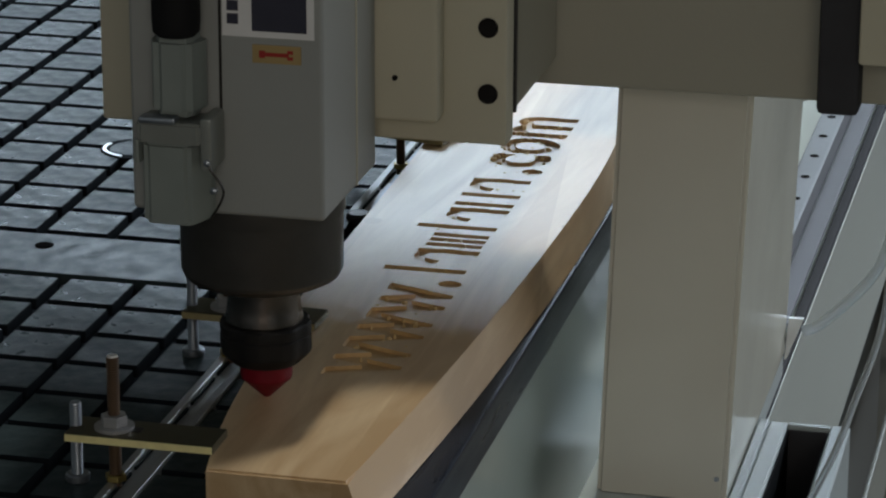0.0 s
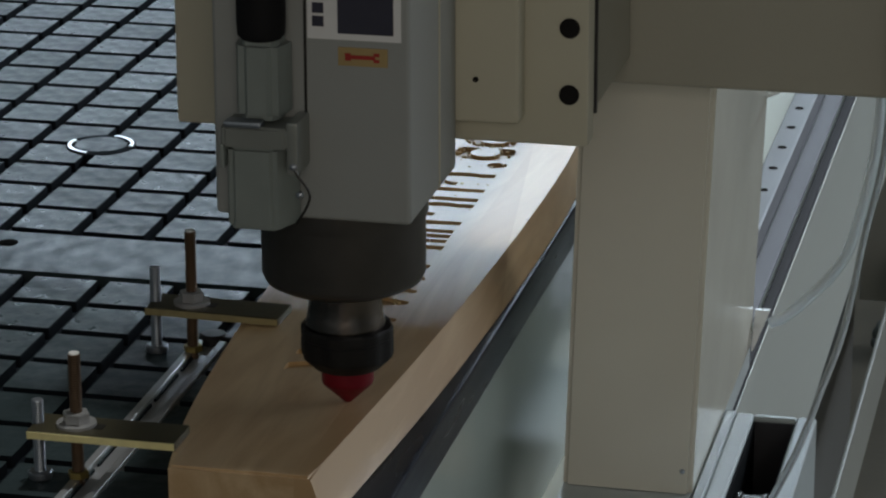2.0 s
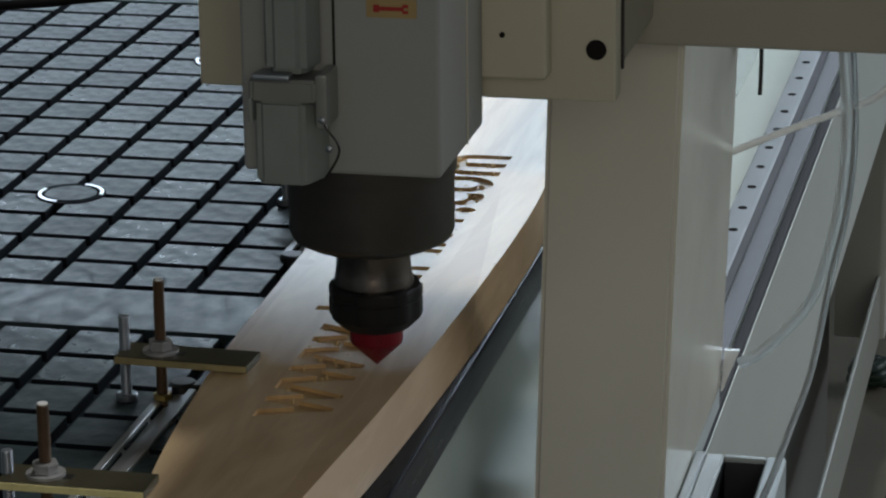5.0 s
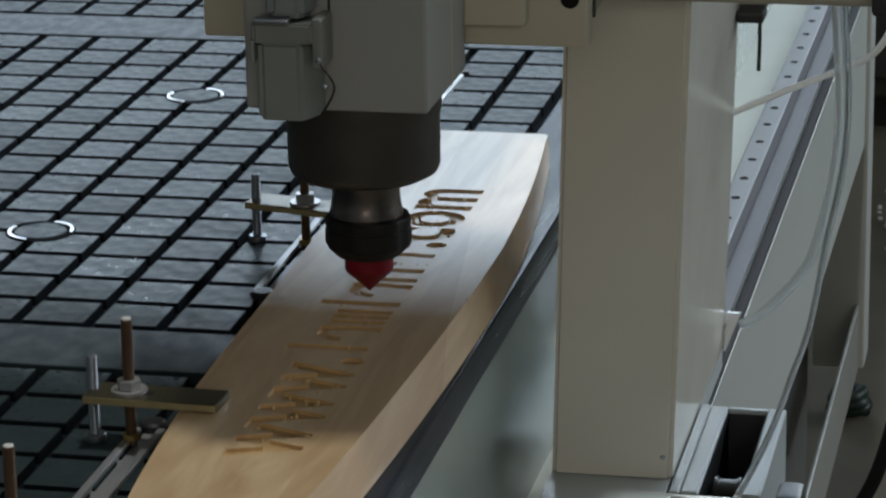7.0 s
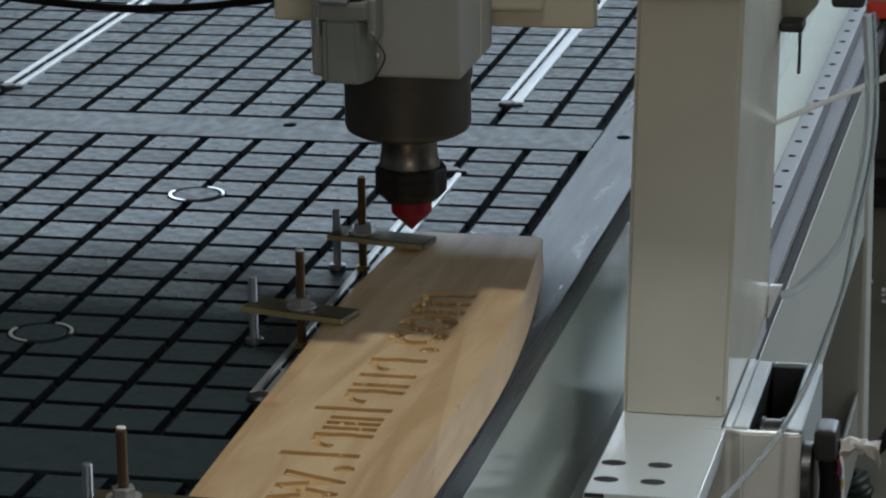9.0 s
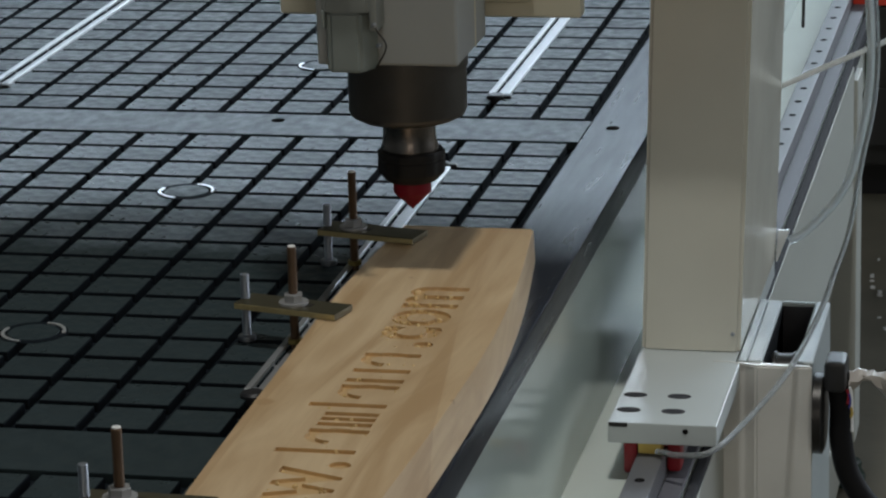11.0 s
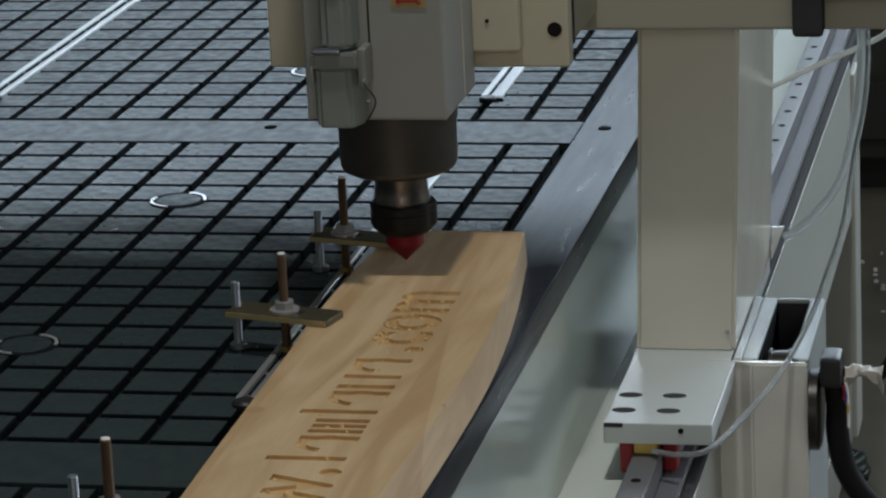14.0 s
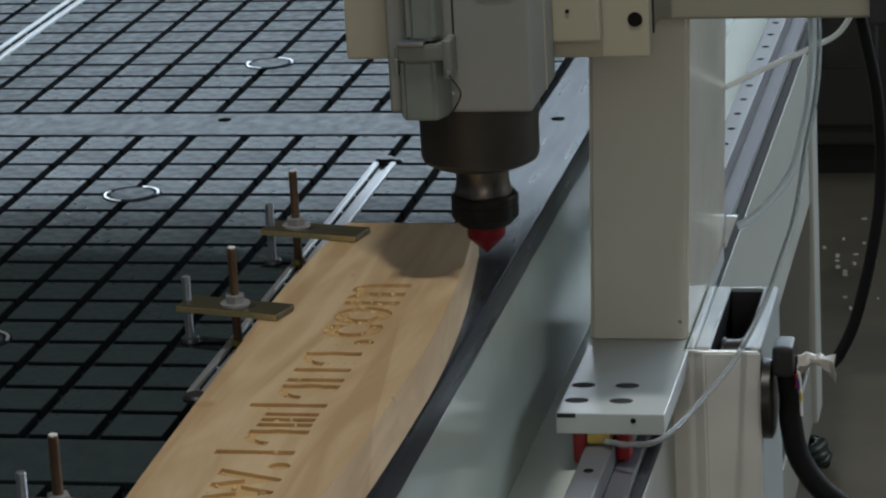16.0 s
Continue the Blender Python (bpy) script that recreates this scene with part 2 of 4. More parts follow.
CONCRETE = mat("workshop_concrete", (0.19, 0.172, 0.13), 0.8, 0, 0.45, 4, 0.2, 90, 0.1, 0.25)
WALL_PAINT = mat("workshop_wall_paint", (0.34, 0.34, 0.32), 0.8, 0, 0.15, 2, 0.1, 60)
ROOF_METAL = mat("roof_sheet", (0.22, 0.23, 0.24), 0.6, 0.2, 0.15, 2, 0.1, 60)
WALL_DARK = mat("dark_background", (0.035, 0.035, 0.034), 0.6, 0, 0.2, 6, 0.1, 90)
# frame paint with the shade of the recess put into its colour
RECESS_SHADE = mat("shaded_frame_paint", (0.10, 0.10, 0.092), 0.6, 0, 0.2, 6, 0.1, 90)
WRAP = mat("grey_plastic_film", (0.46, 0.43, 0.40), 0.4, 0, 0.2, 90)
BLUE_WIRE = mat("blue_wire", (0.05, 0.05, 0.3), 0.4, 0, 0.1, 60)
GREEN_HOSE = mat("green_hose", (0.006, 0.022, 0.013), 0.45, 0, 0.2, 30)
SCRAP = mat("paper_scrap", (0.7, 0.7, 0.68), 0.7, 0, 0.1, 60)


# ---- mesh helpers ----
def flat_faces(me):
    """Keeps wide faces flat beside their rounded edges: each corner takes the mean of the faces round it, by area."""
    normals = [p.normal.copy() for p in me.polygons]
    areas = [p.area for p in me.polygons]
    round_vertex = [[] for _ in me.vertices]
    for p in me.polygons:
        for v in p.vertices:
            round_vertex[v].append(p.index)
    limit = math.cos(radians(38))
    out = []
    for p in me.polygons:
        n = normals[p.index]
        for v in p.vertices:
            total = Vector((0, 0, 0))
            for q in round_vertex[v]:
                if normals[q].dot(n) > limit:
                    total += normals[q] * areas[q]
            out.append(total.normalized() if total.length > 0 else n)
    me.normals_split_custom_set(out)


def put(name, bm, material, smooth=False):
    me = bpy.data.meshes.new(name)
    bmesh.ops.recalc_face_normals(bm, faces=bm.faces[:])
    bm.to_mesh(me)
    bm.free()
    for m in material if isinstance(material, (list, tuple)) else [material]:
        me.materials.append(m)
    if smooth:
        for p in me.polygons:
            p.use_smooth = True
        me.set_sharp_from_angle(angle=radians(38))
        flat_faces(me)
    return new(name, me)


def part(name, bm, material, parent, label="", smooth=True):
    ob = put(name, bm, material, smooth)
    ob.parent = parent
    if label:
        tagged(ob, label)
    return ob


def thing(name, label, category, place=(0, 0, 0), group="", kind=""):
    ob = new(name)
    ob.empty_display_size = 0.02
    ob.location = place
    return tagged(ob, label, category, group, kind)


def box(x0, x1, y0, y1, z0, z1, bevel=0.0, seg=2, bm=None):
    bm = bm or bmesh.new()
    m = Matrix.LocRotScale(((x0 + x1) / 2, (y0 + y1) / 2, (z0 + z1) / 2), None, (x1 - x0, y1 - y0, z1 - z0))
    made = bmesh.ops.create_cube(bm, size=1, matrix=m)
    if bevel:
        edges = list({e for v in made["verts"] for e in v.link_edges})
        bmesh.ops.bevel(bm, geom=edges, offset=bevel, segments=seg, affect="EDGES", profile=0.5)
    return bm


def lathe(profile, turns=40, bm=None, at=(0, 0, 0), tilt=None):
    """A turned solid from (radius, height) pairs, bottom to top, round the Z axis."""
    bm = bm or bmesh.new()
    tilt = tilt or Matrix.Identity(4)
    rings = []
    for r, z in profile:
        if r < 1e-6:
            rings.append([bm.verts.new(tilt @ Vector((0, 0, z)) + Vector(at))])
        else:
            rings.append([bm.verts.new(tilt @ Vector((r * math.cos(a), r * math.sin(a), z)) + Vector(at))
                          for a in (2 * math.pi * k / turns for k in range(turns))])
    for a, b in zip(rings, rings[1:]):
        for k in range(turns):
            j = (k + 1) % turns
            if len(a) == 1:
                bm.faces.new((a[0], b[j], b[k]))
            elif len(b) == 1:
                bm.faces.new((a[k], a[j], b[0]))
            else:
                bm.faces.new((a[k], a[j], b[j], b[k]))
    for ring in (rings[0], rings[-1]):
        if len(ring) > 1:
            bm.faces.new(ring)
    return bm


def prism(outline, z0, z1, bm=None, bevel=0.0):
    """An upright prism on an outline of (x, y)."""
    bm = bm or bmesh.new()
    lo = [bm.verts.new((x, y, z0)) for x, y in outline]
    hi = [bm.verts.new((x, y, z1)) for x, y in outline]
    n = len(lo)
    bm.faces.new(lo[::-1])
    bm.faces.new(hi)
    for k in range(n):
        bm.faces.new((lo[k], lo[(k + 1) % n], hi[(k + 1) % n], hi[k]))
    if bevel:
        bmesh.ops.bevel(bm, geom=bm.edges[:], offset=bevel, segments=2, affect="EDGES")
    return bm


def tube(points, radius, turns=12, steps=8, bm=None):
    """A round tube along a smooth line through the points."""
    bm = bm or bmesh.new()
    p = [Vector(q) for q in points]
    p = [2 * p[0] - p[1]] + p + [2 * p[-1] - p[-2]]
    line = []
    for k in range(1, len(p) - 2):
        for s in range(steps):
            u = s / steps
            a, b, c, d = p[k - 1], p[k], p[k + 1], p[k + 2]
            line.append(0.5 * (2 * b + (c - a) * u + (2 * a - 5 * b + 4 * c - d) * u * u + (3 * b - a - 3 * c + d) * u ** 3))
    line.append(p[-2])
    side = None
    rings = []
    for k, q in enumerate(line):
        way = (line[min(k + 1, len(line) - 1)] - line[max(k - 1, 0)]).normalized()
        if side is None:
            side = way.orthogonal().normalized()
        side = (side - way * side.dot(way)).normalized()
        up = way.cross(side)
        rings.append([bm.verts.new(q + radius * (math.cos(a) * side + math.sin(a) * up))
                      for a in (2 * math.pi * i / turns for i in range(turns))])
    for a, b in zip(rings, rings[1:]):
        for i in range(turns):
            j = (i + 1) % turns
            bm.faces.new((a[i], a[j], b[j], b[i]))
    bm.faces.new(rings[0][::-1])
    bm.faces.new(rings[-1])
    return bm


def curve_at(table, y):
    """Smooth value between (y, x) pairs in rising y."""
    ys = [a for a, _ in table]
    k = max(0, min(len(ys) - 2, next((i for i, a in enumerate(ys) if a > y), len(ys) - 1) - 1))
    (y0, x0), (y1, x1) = table[k], table[k + 1]
    before, after = table[max(0, k - 1)], table[min(len(ys) - 1, k + 2)]
    m0 = (x1 - before[1]) / (y1 - before[0])
    m1 = (after[1] - x0) / (after[0] - y0)
    h = y1 - y0
    u = (y - y0) / h
    return ((2 * u ** 3 - 3 * u * u + 1) * x0 + (u ** 3 - 2 * u * u + u) * h * m0
            + (-2 * u ** 3 + 3 * u * u) * x1 + (u ** 3 - u * u) * h * m1)


# ---- plan of the machine ----
CELL = 0.0444
GROOVE_W = 0.0067
BED_X0, BED_EDGE = -1.36, 0.055          # the bed's top runs from its far side to this edge
PANELS = [-0.786 - 16 * CELL, -16 * CELL, 0.077, 0.864]   # near line of each panel of 16 rows
TRACKS = [-2, -12, -22]                  # columns that hold an aluminium T-track
ROWS = 16
COLS = 30
LEDGE = -0.157
BOARD = 0.024


# ---- the setting ----
def setting():
    floor = put("floor", box(-7, 7, -6, 7, -0.95, -0.80), CONCRETE)
    tagged(floor, "stained brown-grey concrete workshop floor", "floor", kind="structure")
    # far wall with a long window opening
    bm = bmesh.new()
    box(-7, -4.15, 7, 7.25, -0.8, 4.2, bm=bm)
    box(5.95, 7, 7, 7.25, -0.8, 4.2, bm=bm)
    box(-4.15, 5.95, 7, 7.25, -0.8, 2.2, bm=bm)
    box(-4.15, 5.95, 7, 7.25, 3.24, 4.2, bm=bm)
    tagged(put("wall_north", bm, WALL_PAINT), "grey painted workshop wall with a long window", "wall", kind="structure")
    bm = bmesh.new()
    box(-7, 0.0, -6.25, -6, -0.8, 4.2, bm=bm)
    box(2.6, 7, -6.25, -6, -0.8, 4.2, bm=bm)
    box(0.0, 2.6, -6.25, -6, 2.5, 4.2, bm=bm)
    tagged(put("wall_south", bm, WALL_PAINT), "grey painted workshop wall with an open doorway", "wall", kind="structure")
    tagged(put("wall_west", box(-7.25, -7, -6, 7, -0.8, 4.2), WALL_PAINT), "grey painted workshop wall", "wall", kind="structure")
    bm = bmesh.new()
    box(7, 7.25, -6, 0.7, -0.8, 4.2, bm=bm)
    box(7, 7.25, 5.7, 7, -0.8, 4.2, bm=bm)
    box(7, 7.25, 0.7, 5.7, -0.8, 0.8, bm=bm)
    box(7, 7.25, 0.7, 5.7, 3.0, 4.2, bm=bm)
    tagged(put("wall_east", bm, WALL_PAINT), "grey painted workshop wall with a window opening", "wall", kind="structure")
    tagged(put("ceiling", box(-7, 7, -6, 7, 4.2, 4.35), ROOF_METAL), "grey sheet metal workshop roof", "ceiling", kind="structure")


def back_clutter():
    """What stands and lies on the floor beyond the bed."""
    # dark block added to stand in for the dark background beyond the floor
    c = thing("dark_block", "dark block added for the dark background beyond the bed", "cabinet", (0.9, 3.13, -0.8))
    part("carcass", box(-1.3, 1.3, -0.35, 0.35, 0.06, 1.25, 0.01), WALL_DARK, c)
    for k in range(3):
        part("front_slab", box(-1.27 + 0.86 * k, -0.45 + 0.86 * k, -0.372, -0.352, 0.10, 1.2, 0.006), WALL_DARK, c)
    part("plinth", box(-1.26, 1.26, -0.3, 0.3, 0.0, 0.062), BLACK_PLASTIC, c)
    rng = random.Random(5)
    bm = bmesh.new()
    for k in range(46):
        x, y = rng.gauss(0.10, 0.10), rng.gauss(2.3, 0.22)
        r, a, n = rng.uniform(0.002, 0.0058), rng.uniform(0, 6.3), rng.randint(4, 6)
        rim = [(x + r * rng.uniform(0.35, 1.2) * math.cos(a + 2 * math.pi * i / n), y + r * rng.uniform(0.5, 1.5) * math.sin(a + 2 * math.pi * i / n)) for i in range(n)]
        prism(rim, -0.8, -0.8 + rng.uniform(0.001, 0.004), bm)
    tagged(put("paper_scraps", bm, SCRAP), "white chips and paper scraps on the floor", "scraps", kind="stuff")
    loops = []
    for k in range(34):
        a = 2 * math.pi * k / 11
        r = 0.019 + 0.003 * math.sin(2.3 * a)
        loops.append((0.104 + r * math.cos(a), 1.385 + 1.3 * r * math.sin(a), -0.789 + 0.009 * (k / 11)))
    tagged(put("garden_hose", tube(loops, 0.008, 10, 3), GREEN_HOSE, True), "dark green hose coiled on the concrete floor", "hose")


def machine_bed():
    bed = thing("machine_bed", "long router bed with black gridded top and pale green steel frame", "machine bed")
    y0, y1, panel_end = -1.72, 1.62, 1.01
    part("frame", box(BED_X0 + 0.03, BED_EDGE - 0.003, y0 + 0.02, y1, LEDGE - 0.01, -0.026, 0.003), FRAME_PAINT, bed, "pale green painted steel side, darkened for its shade")
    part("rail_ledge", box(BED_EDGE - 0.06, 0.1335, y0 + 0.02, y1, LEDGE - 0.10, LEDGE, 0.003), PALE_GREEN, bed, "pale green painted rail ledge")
    part("ledge_edge", box(0.1345, 0.1425, y0 + 0.03, 1.295, LEDGE - 0.02, LEDGE - 0.0015, 0.002), DARK_EDGE, bed, "black edge strip of the ledge")
    part("side_panel", box(0.10, 0.1435, y0 + 0.02, panel_end, -0.342, LEDGE - 0.006, 0.002), PANEL_GREY, bed, "grey-green painted outer side panel")
    part("recessed_panel", box(-1.15, 0.088, y0 + 0.06, panel_end - 0.03, -0.80, -0.338), RECESS_SHADE, bed, "recessed lower side, its shade put into the colour")
    strip = bmesh.new()
    box(0.1375, 0.142, -1.5, 1.008, -0.603, -0.525, 0.0015, 2, strip)
    part("end_post", box(0.090, 0.1480, 1.012, 1.075, -0.603, LEDGE - 0.022, 0.003), PANEL_GREY, bed, "grey-green painted corner post")
    part("lower_brace", strip, BRACE_GREY, bed, "grey-olive painted lower brace")
    # linear rail with its row of bolt holes
    rail = part("linear_rail", box(0.0985, 0.1185, y0 + 0.03, y1 - 0.02, LEDGE, LEDGE + 0.019, 0.002), RAIL_STEEL, bed, "ground steel guide rail with bolt holes")
    hole = lathe([(0.0, 0.0), (0.0036, 0.0), (0.0036, 0.0006), (0.0, 0.0006)], 14)
    me = put("bolt_hole", hole, DARK_BOLT)
    me.parent = rail
    me.location = (0.1085, -1.62, LEDGE + 0.0188)
    for k in range(1, 54):
        h = new("bolt_hole", me.data)
        h.parent = rail
        h.location = (0.1085, -1.62 + 0.0588 * k, LEDGE + 0.0188)
    part("rail_seat", box(0.1190, 0.1338, y0 + 0.03, y1 - 0.02, LEDGE - 0.001, LEDGE + 0.0030, 0.0008), RAIL_SEAT, bed, "lilac-grey machined strip beside the rail")
    part("end_stop", box(0.118, 0.21, 1.30, 1.36, LEDGE + 0.001, LEDGE + 0.026, 0.003), STOP_RED, bed, "orange-red plastic end stop at the rail's end")
    part("end_bracket", box(0.1345, 0.20, 1.30, 1.36, LEDGE - 0.10, LEDGE, 0.003), BLACK_STEEL, bed, "dark end bracket")
    # slab under the tiles: its top is the floor of the grooves
    part("groove_floor", box(BED_X0, BED_EDGE - 0.001, y0, y1, -0.025, -0.0065, 0.002), GROOVE, bed, "black groove bottom of the vacuum bed")
    # plain border along the edge and plain bands between the panels
    bw = 0.0036
    part("edge_border", box(bw, BED_EDGE, y0, y1, -0.0245, 0.0, 0.0025), BORDER, bed, "plain dark border along the bed edge")
    ends = [(p, p + ROWS * CELL) for p in PANELS]
    bands = [(ends[k][1] + bw, ends[k + 1][0] - bw) for k in range(len(ends) - 1)]
    for a, b in bands:
        part("plain_band", box(BED_X0, bw + 0.0002, a, b, -0.012, 0.0, 0.0008), BAND, bed, "plain dark band between gridded panels")
        for x in (0.0245, -0.254, -0.530, -0.806):
            hole = lathe([(0.0, 0.0), (0.0055, 0.0), (0.0055, 0.0005), (0.0, 0.0005)], 14, at=(x, (a + b) / 2 + 0.012, 0.0001))
            part("bed_bolt_hole", hole, DARK_BOLT, bed)
    # tiles
    w = CELL - GROOVE_W
    tile = bmesh.new()
    box(-w / 2, w / 2, -w / 2, w / 2, -0.007, 0.0, 0.0005, 1, tile)
    first = put("tile", tile, [TILE, GROOVE], True)
    for p in first.data.polygons:
        p.material_index = 0 if p.normal.z > 0.9 else 1
    first.parent = bed
    shared, used = first.data, False
    rest = bmesh.new()
    rings = [(-6, p + ROWS * CELL - 4 * CELL) for p in PANELS] + [(-6, p + ROWS * CELL - 12 * CELL) for p in PANELS]
    for n, p in enumerate(PANELS):
        for r in range(ROWS):
            for c in range(COLS):
                x, y = -(c + 0.5) * CELL, p + (r + 0.5) * CELL
                if n == 1 and c < 14 or n == 0 and r > 12 and c < 8 or n == 2 and r < 3 and c < 10:
                    if not used:
                        first.location, used = (x, y, 0), True
                    else:
                        o = new("tile", shared)
                        o.parent = bed
                        o.location = (x, y, 0)
                else:
                    box(x - w / 2, x + w / 2, y - w / 2, y + w / 2, -0.007, 0.0, bm=rest)
    o = part("far_tiles", rest, [TILE, GROOVE], bed, smooth=False)
    for p in o.data.polygons:
        p.material_index = 0 if p.normal.z > 0.9 else 1
    tagged(o, kind="stuff")
    # vacuum ports: a dark round plug in a bright worn ring
    for c, y in rings:
        port = part("vacuum_port", lathe([(0, -0.008), (0.0172, -0.008), (0.0172, 0.0), (0.0165, 0.0008), (0, 0.0008)], 36, at=(c * CELL, y, 0)), TILE, bed, "dark round vacuum port plug")
        for low, high in ((0, 80), (165, 262)):
            ring = bmesh.new()
            n = 40
            for q in range(n):
                a0, a1 = 2 * math.pi * q / n, 2 * math.pi * (q + 1) / n
                mid = math.degrees((a0 + a1) / 2) % 360
                if low < mid < high:
                    v = [ring.verts.new((c * CELL + rr * math.cos(a), y + rr * math.sin(a), 0.0012)) for rr, a in ((0.0190, a0), (0.0212, a0), (0.0212, a1), (0.0190, a1))]
                    ring.faces.new(v)
            bmesh.ops.remove_doubles(ring, verts=ring.verts[:], dist=0.00001)
            ext = bmesh.ops.extrude_face_region(ring, geom=ring.faces[:])
            bmesh.ops.translate(ring, vec=(0, 0, -0.009), verts=[v for v in ext["geom"] if isinstance(v, bmesh.types.BMVert)])
            part("port_ring", ring, RING_METAL, port, "worn bright ring of the port", False)
        part("port_gap", lathe([(0, -0.009), (0.0225, -0.009), (0.0225, 0.0004), (0, 0.0004)], 36, at=(c * CELL, y, 0)), GROOVE, port)
    # T-tracks: two lips with a slot between, ending in a dark pocket
    for col in TRACKS:
        for p in PANELS:
            a, b = p + 0.078, p + ROWS * CELL - 0.09
            x = col * CELL
            bm = bmesh.new()
            box(x - 0.009, x - 0.0045, a, b, -0.01, 0.0022, 0.0005, 1, bm)
            box(x + 0.0045, x + 0.009, a, b, -0.01, 0.0022, 0.0005, 1, bm)
            box(x - 0.0045, x + 0.0045, a, b, -0.012, -0.0016, 0, 1, bm)
            part("t_track", bm, ALU, bed, "bright aluminium T-slot track", False)
            for end, way in ((b, 1), (a, -1)):
                knob = lathe([(0, -0.004), (0.0078, -0.004), (0.0078, 0.0018), (0.0062, 0.0034), (0, 0.0038)], 20, at=(x - 0.001, end + 0.008 * way, 0))
                box(x + 0.004, x + 0.0125, end + 0.00725 * way - 0.0033, end + 0.00725 * way + 0.0033, -0.003, 0.0026, 0.001, 1, knob)
                part("track_end_plug", knob, BLACK_PLASTIC, bed, "black plastic plug at the track's end")
    return bed


# ---- the work piece ----
LEFT = [(-1.10, -0.041), (-1.04, -0.051), (-0.97, -0.0580), (-0.89, -0.0635), (-0.80, -0.066), (-0.65, -0.068), (-0.5, -0.070), (-0.335, -0.063)]
RIGHT = [(-1.10, 0.034), (-0.94, 0.0455), (-0.80, 0.0515), (-0.70, 0.0535), (-0.61, 0.0535), (-0.53, 0.0500), (-0.44, 0.0425), (-0.335, 0.0300)]

LEAN = [(-1.10, 0.0078), (-0.90, 0.0075), (-0.75, 0.0065), (-0.60, 0.0050), (-0.45, 0.0030), (-0.335, 0.0010)]


def carved_text(text, y0, y1, high):
    """Letters that read along +Y from y0 to y1 with their tops to -X, one solid a letter, to cut into the board's top."""
    def solid(words):
        cu = bpy.data.curves.new("letters", "FONT")
        cu.body, cu.size, cu.extrude, cu.offset = words, 1.0, 0.5, 0.026
        cu.resolution_u = 4
        ob = new("letters", cu)
        me = bpy.data.meshes.new_from_object(ob.evaluated_get(bpy.context.evaluated_depsgraph_get()))
        bpy.data.objects.remove(ob)
        bm = bmesh.new()
        bm.from_mesh(me)
        bmesh.ops.remove_doubles(bm, verts=bm.verts[:], dist=0.0005)
        return bm

    def span(bm):
        return min(v.co.x for v in bm.verts), max(v.co.x for v in bm.verts), max(v.co.y for v in bm.verts)

    first, last, tall = span(solid(text))
    made = []
    for k in range(len(text)):
        bm = solid(text[k])
        # where this letter ends in the whole line
        shift = span(solid(text[:k + 1]))[1] - span(bm)[1] - first
        m = (Matrix.Translation((0.0115, y0, BOARD + 0.001)) @ Matrix.Rotation(radians(90), 4, "Z")
             @ Matrix.Diagonal(((y1 - y0) / (last - first), high / tall, 0.0064, 1)) @ Matrix.Translation((shift, 0, 0)))
        bmesh.ops.transform(bm, matrix=m, verts=bm.verts[:])
        made.append(bm)
    return made


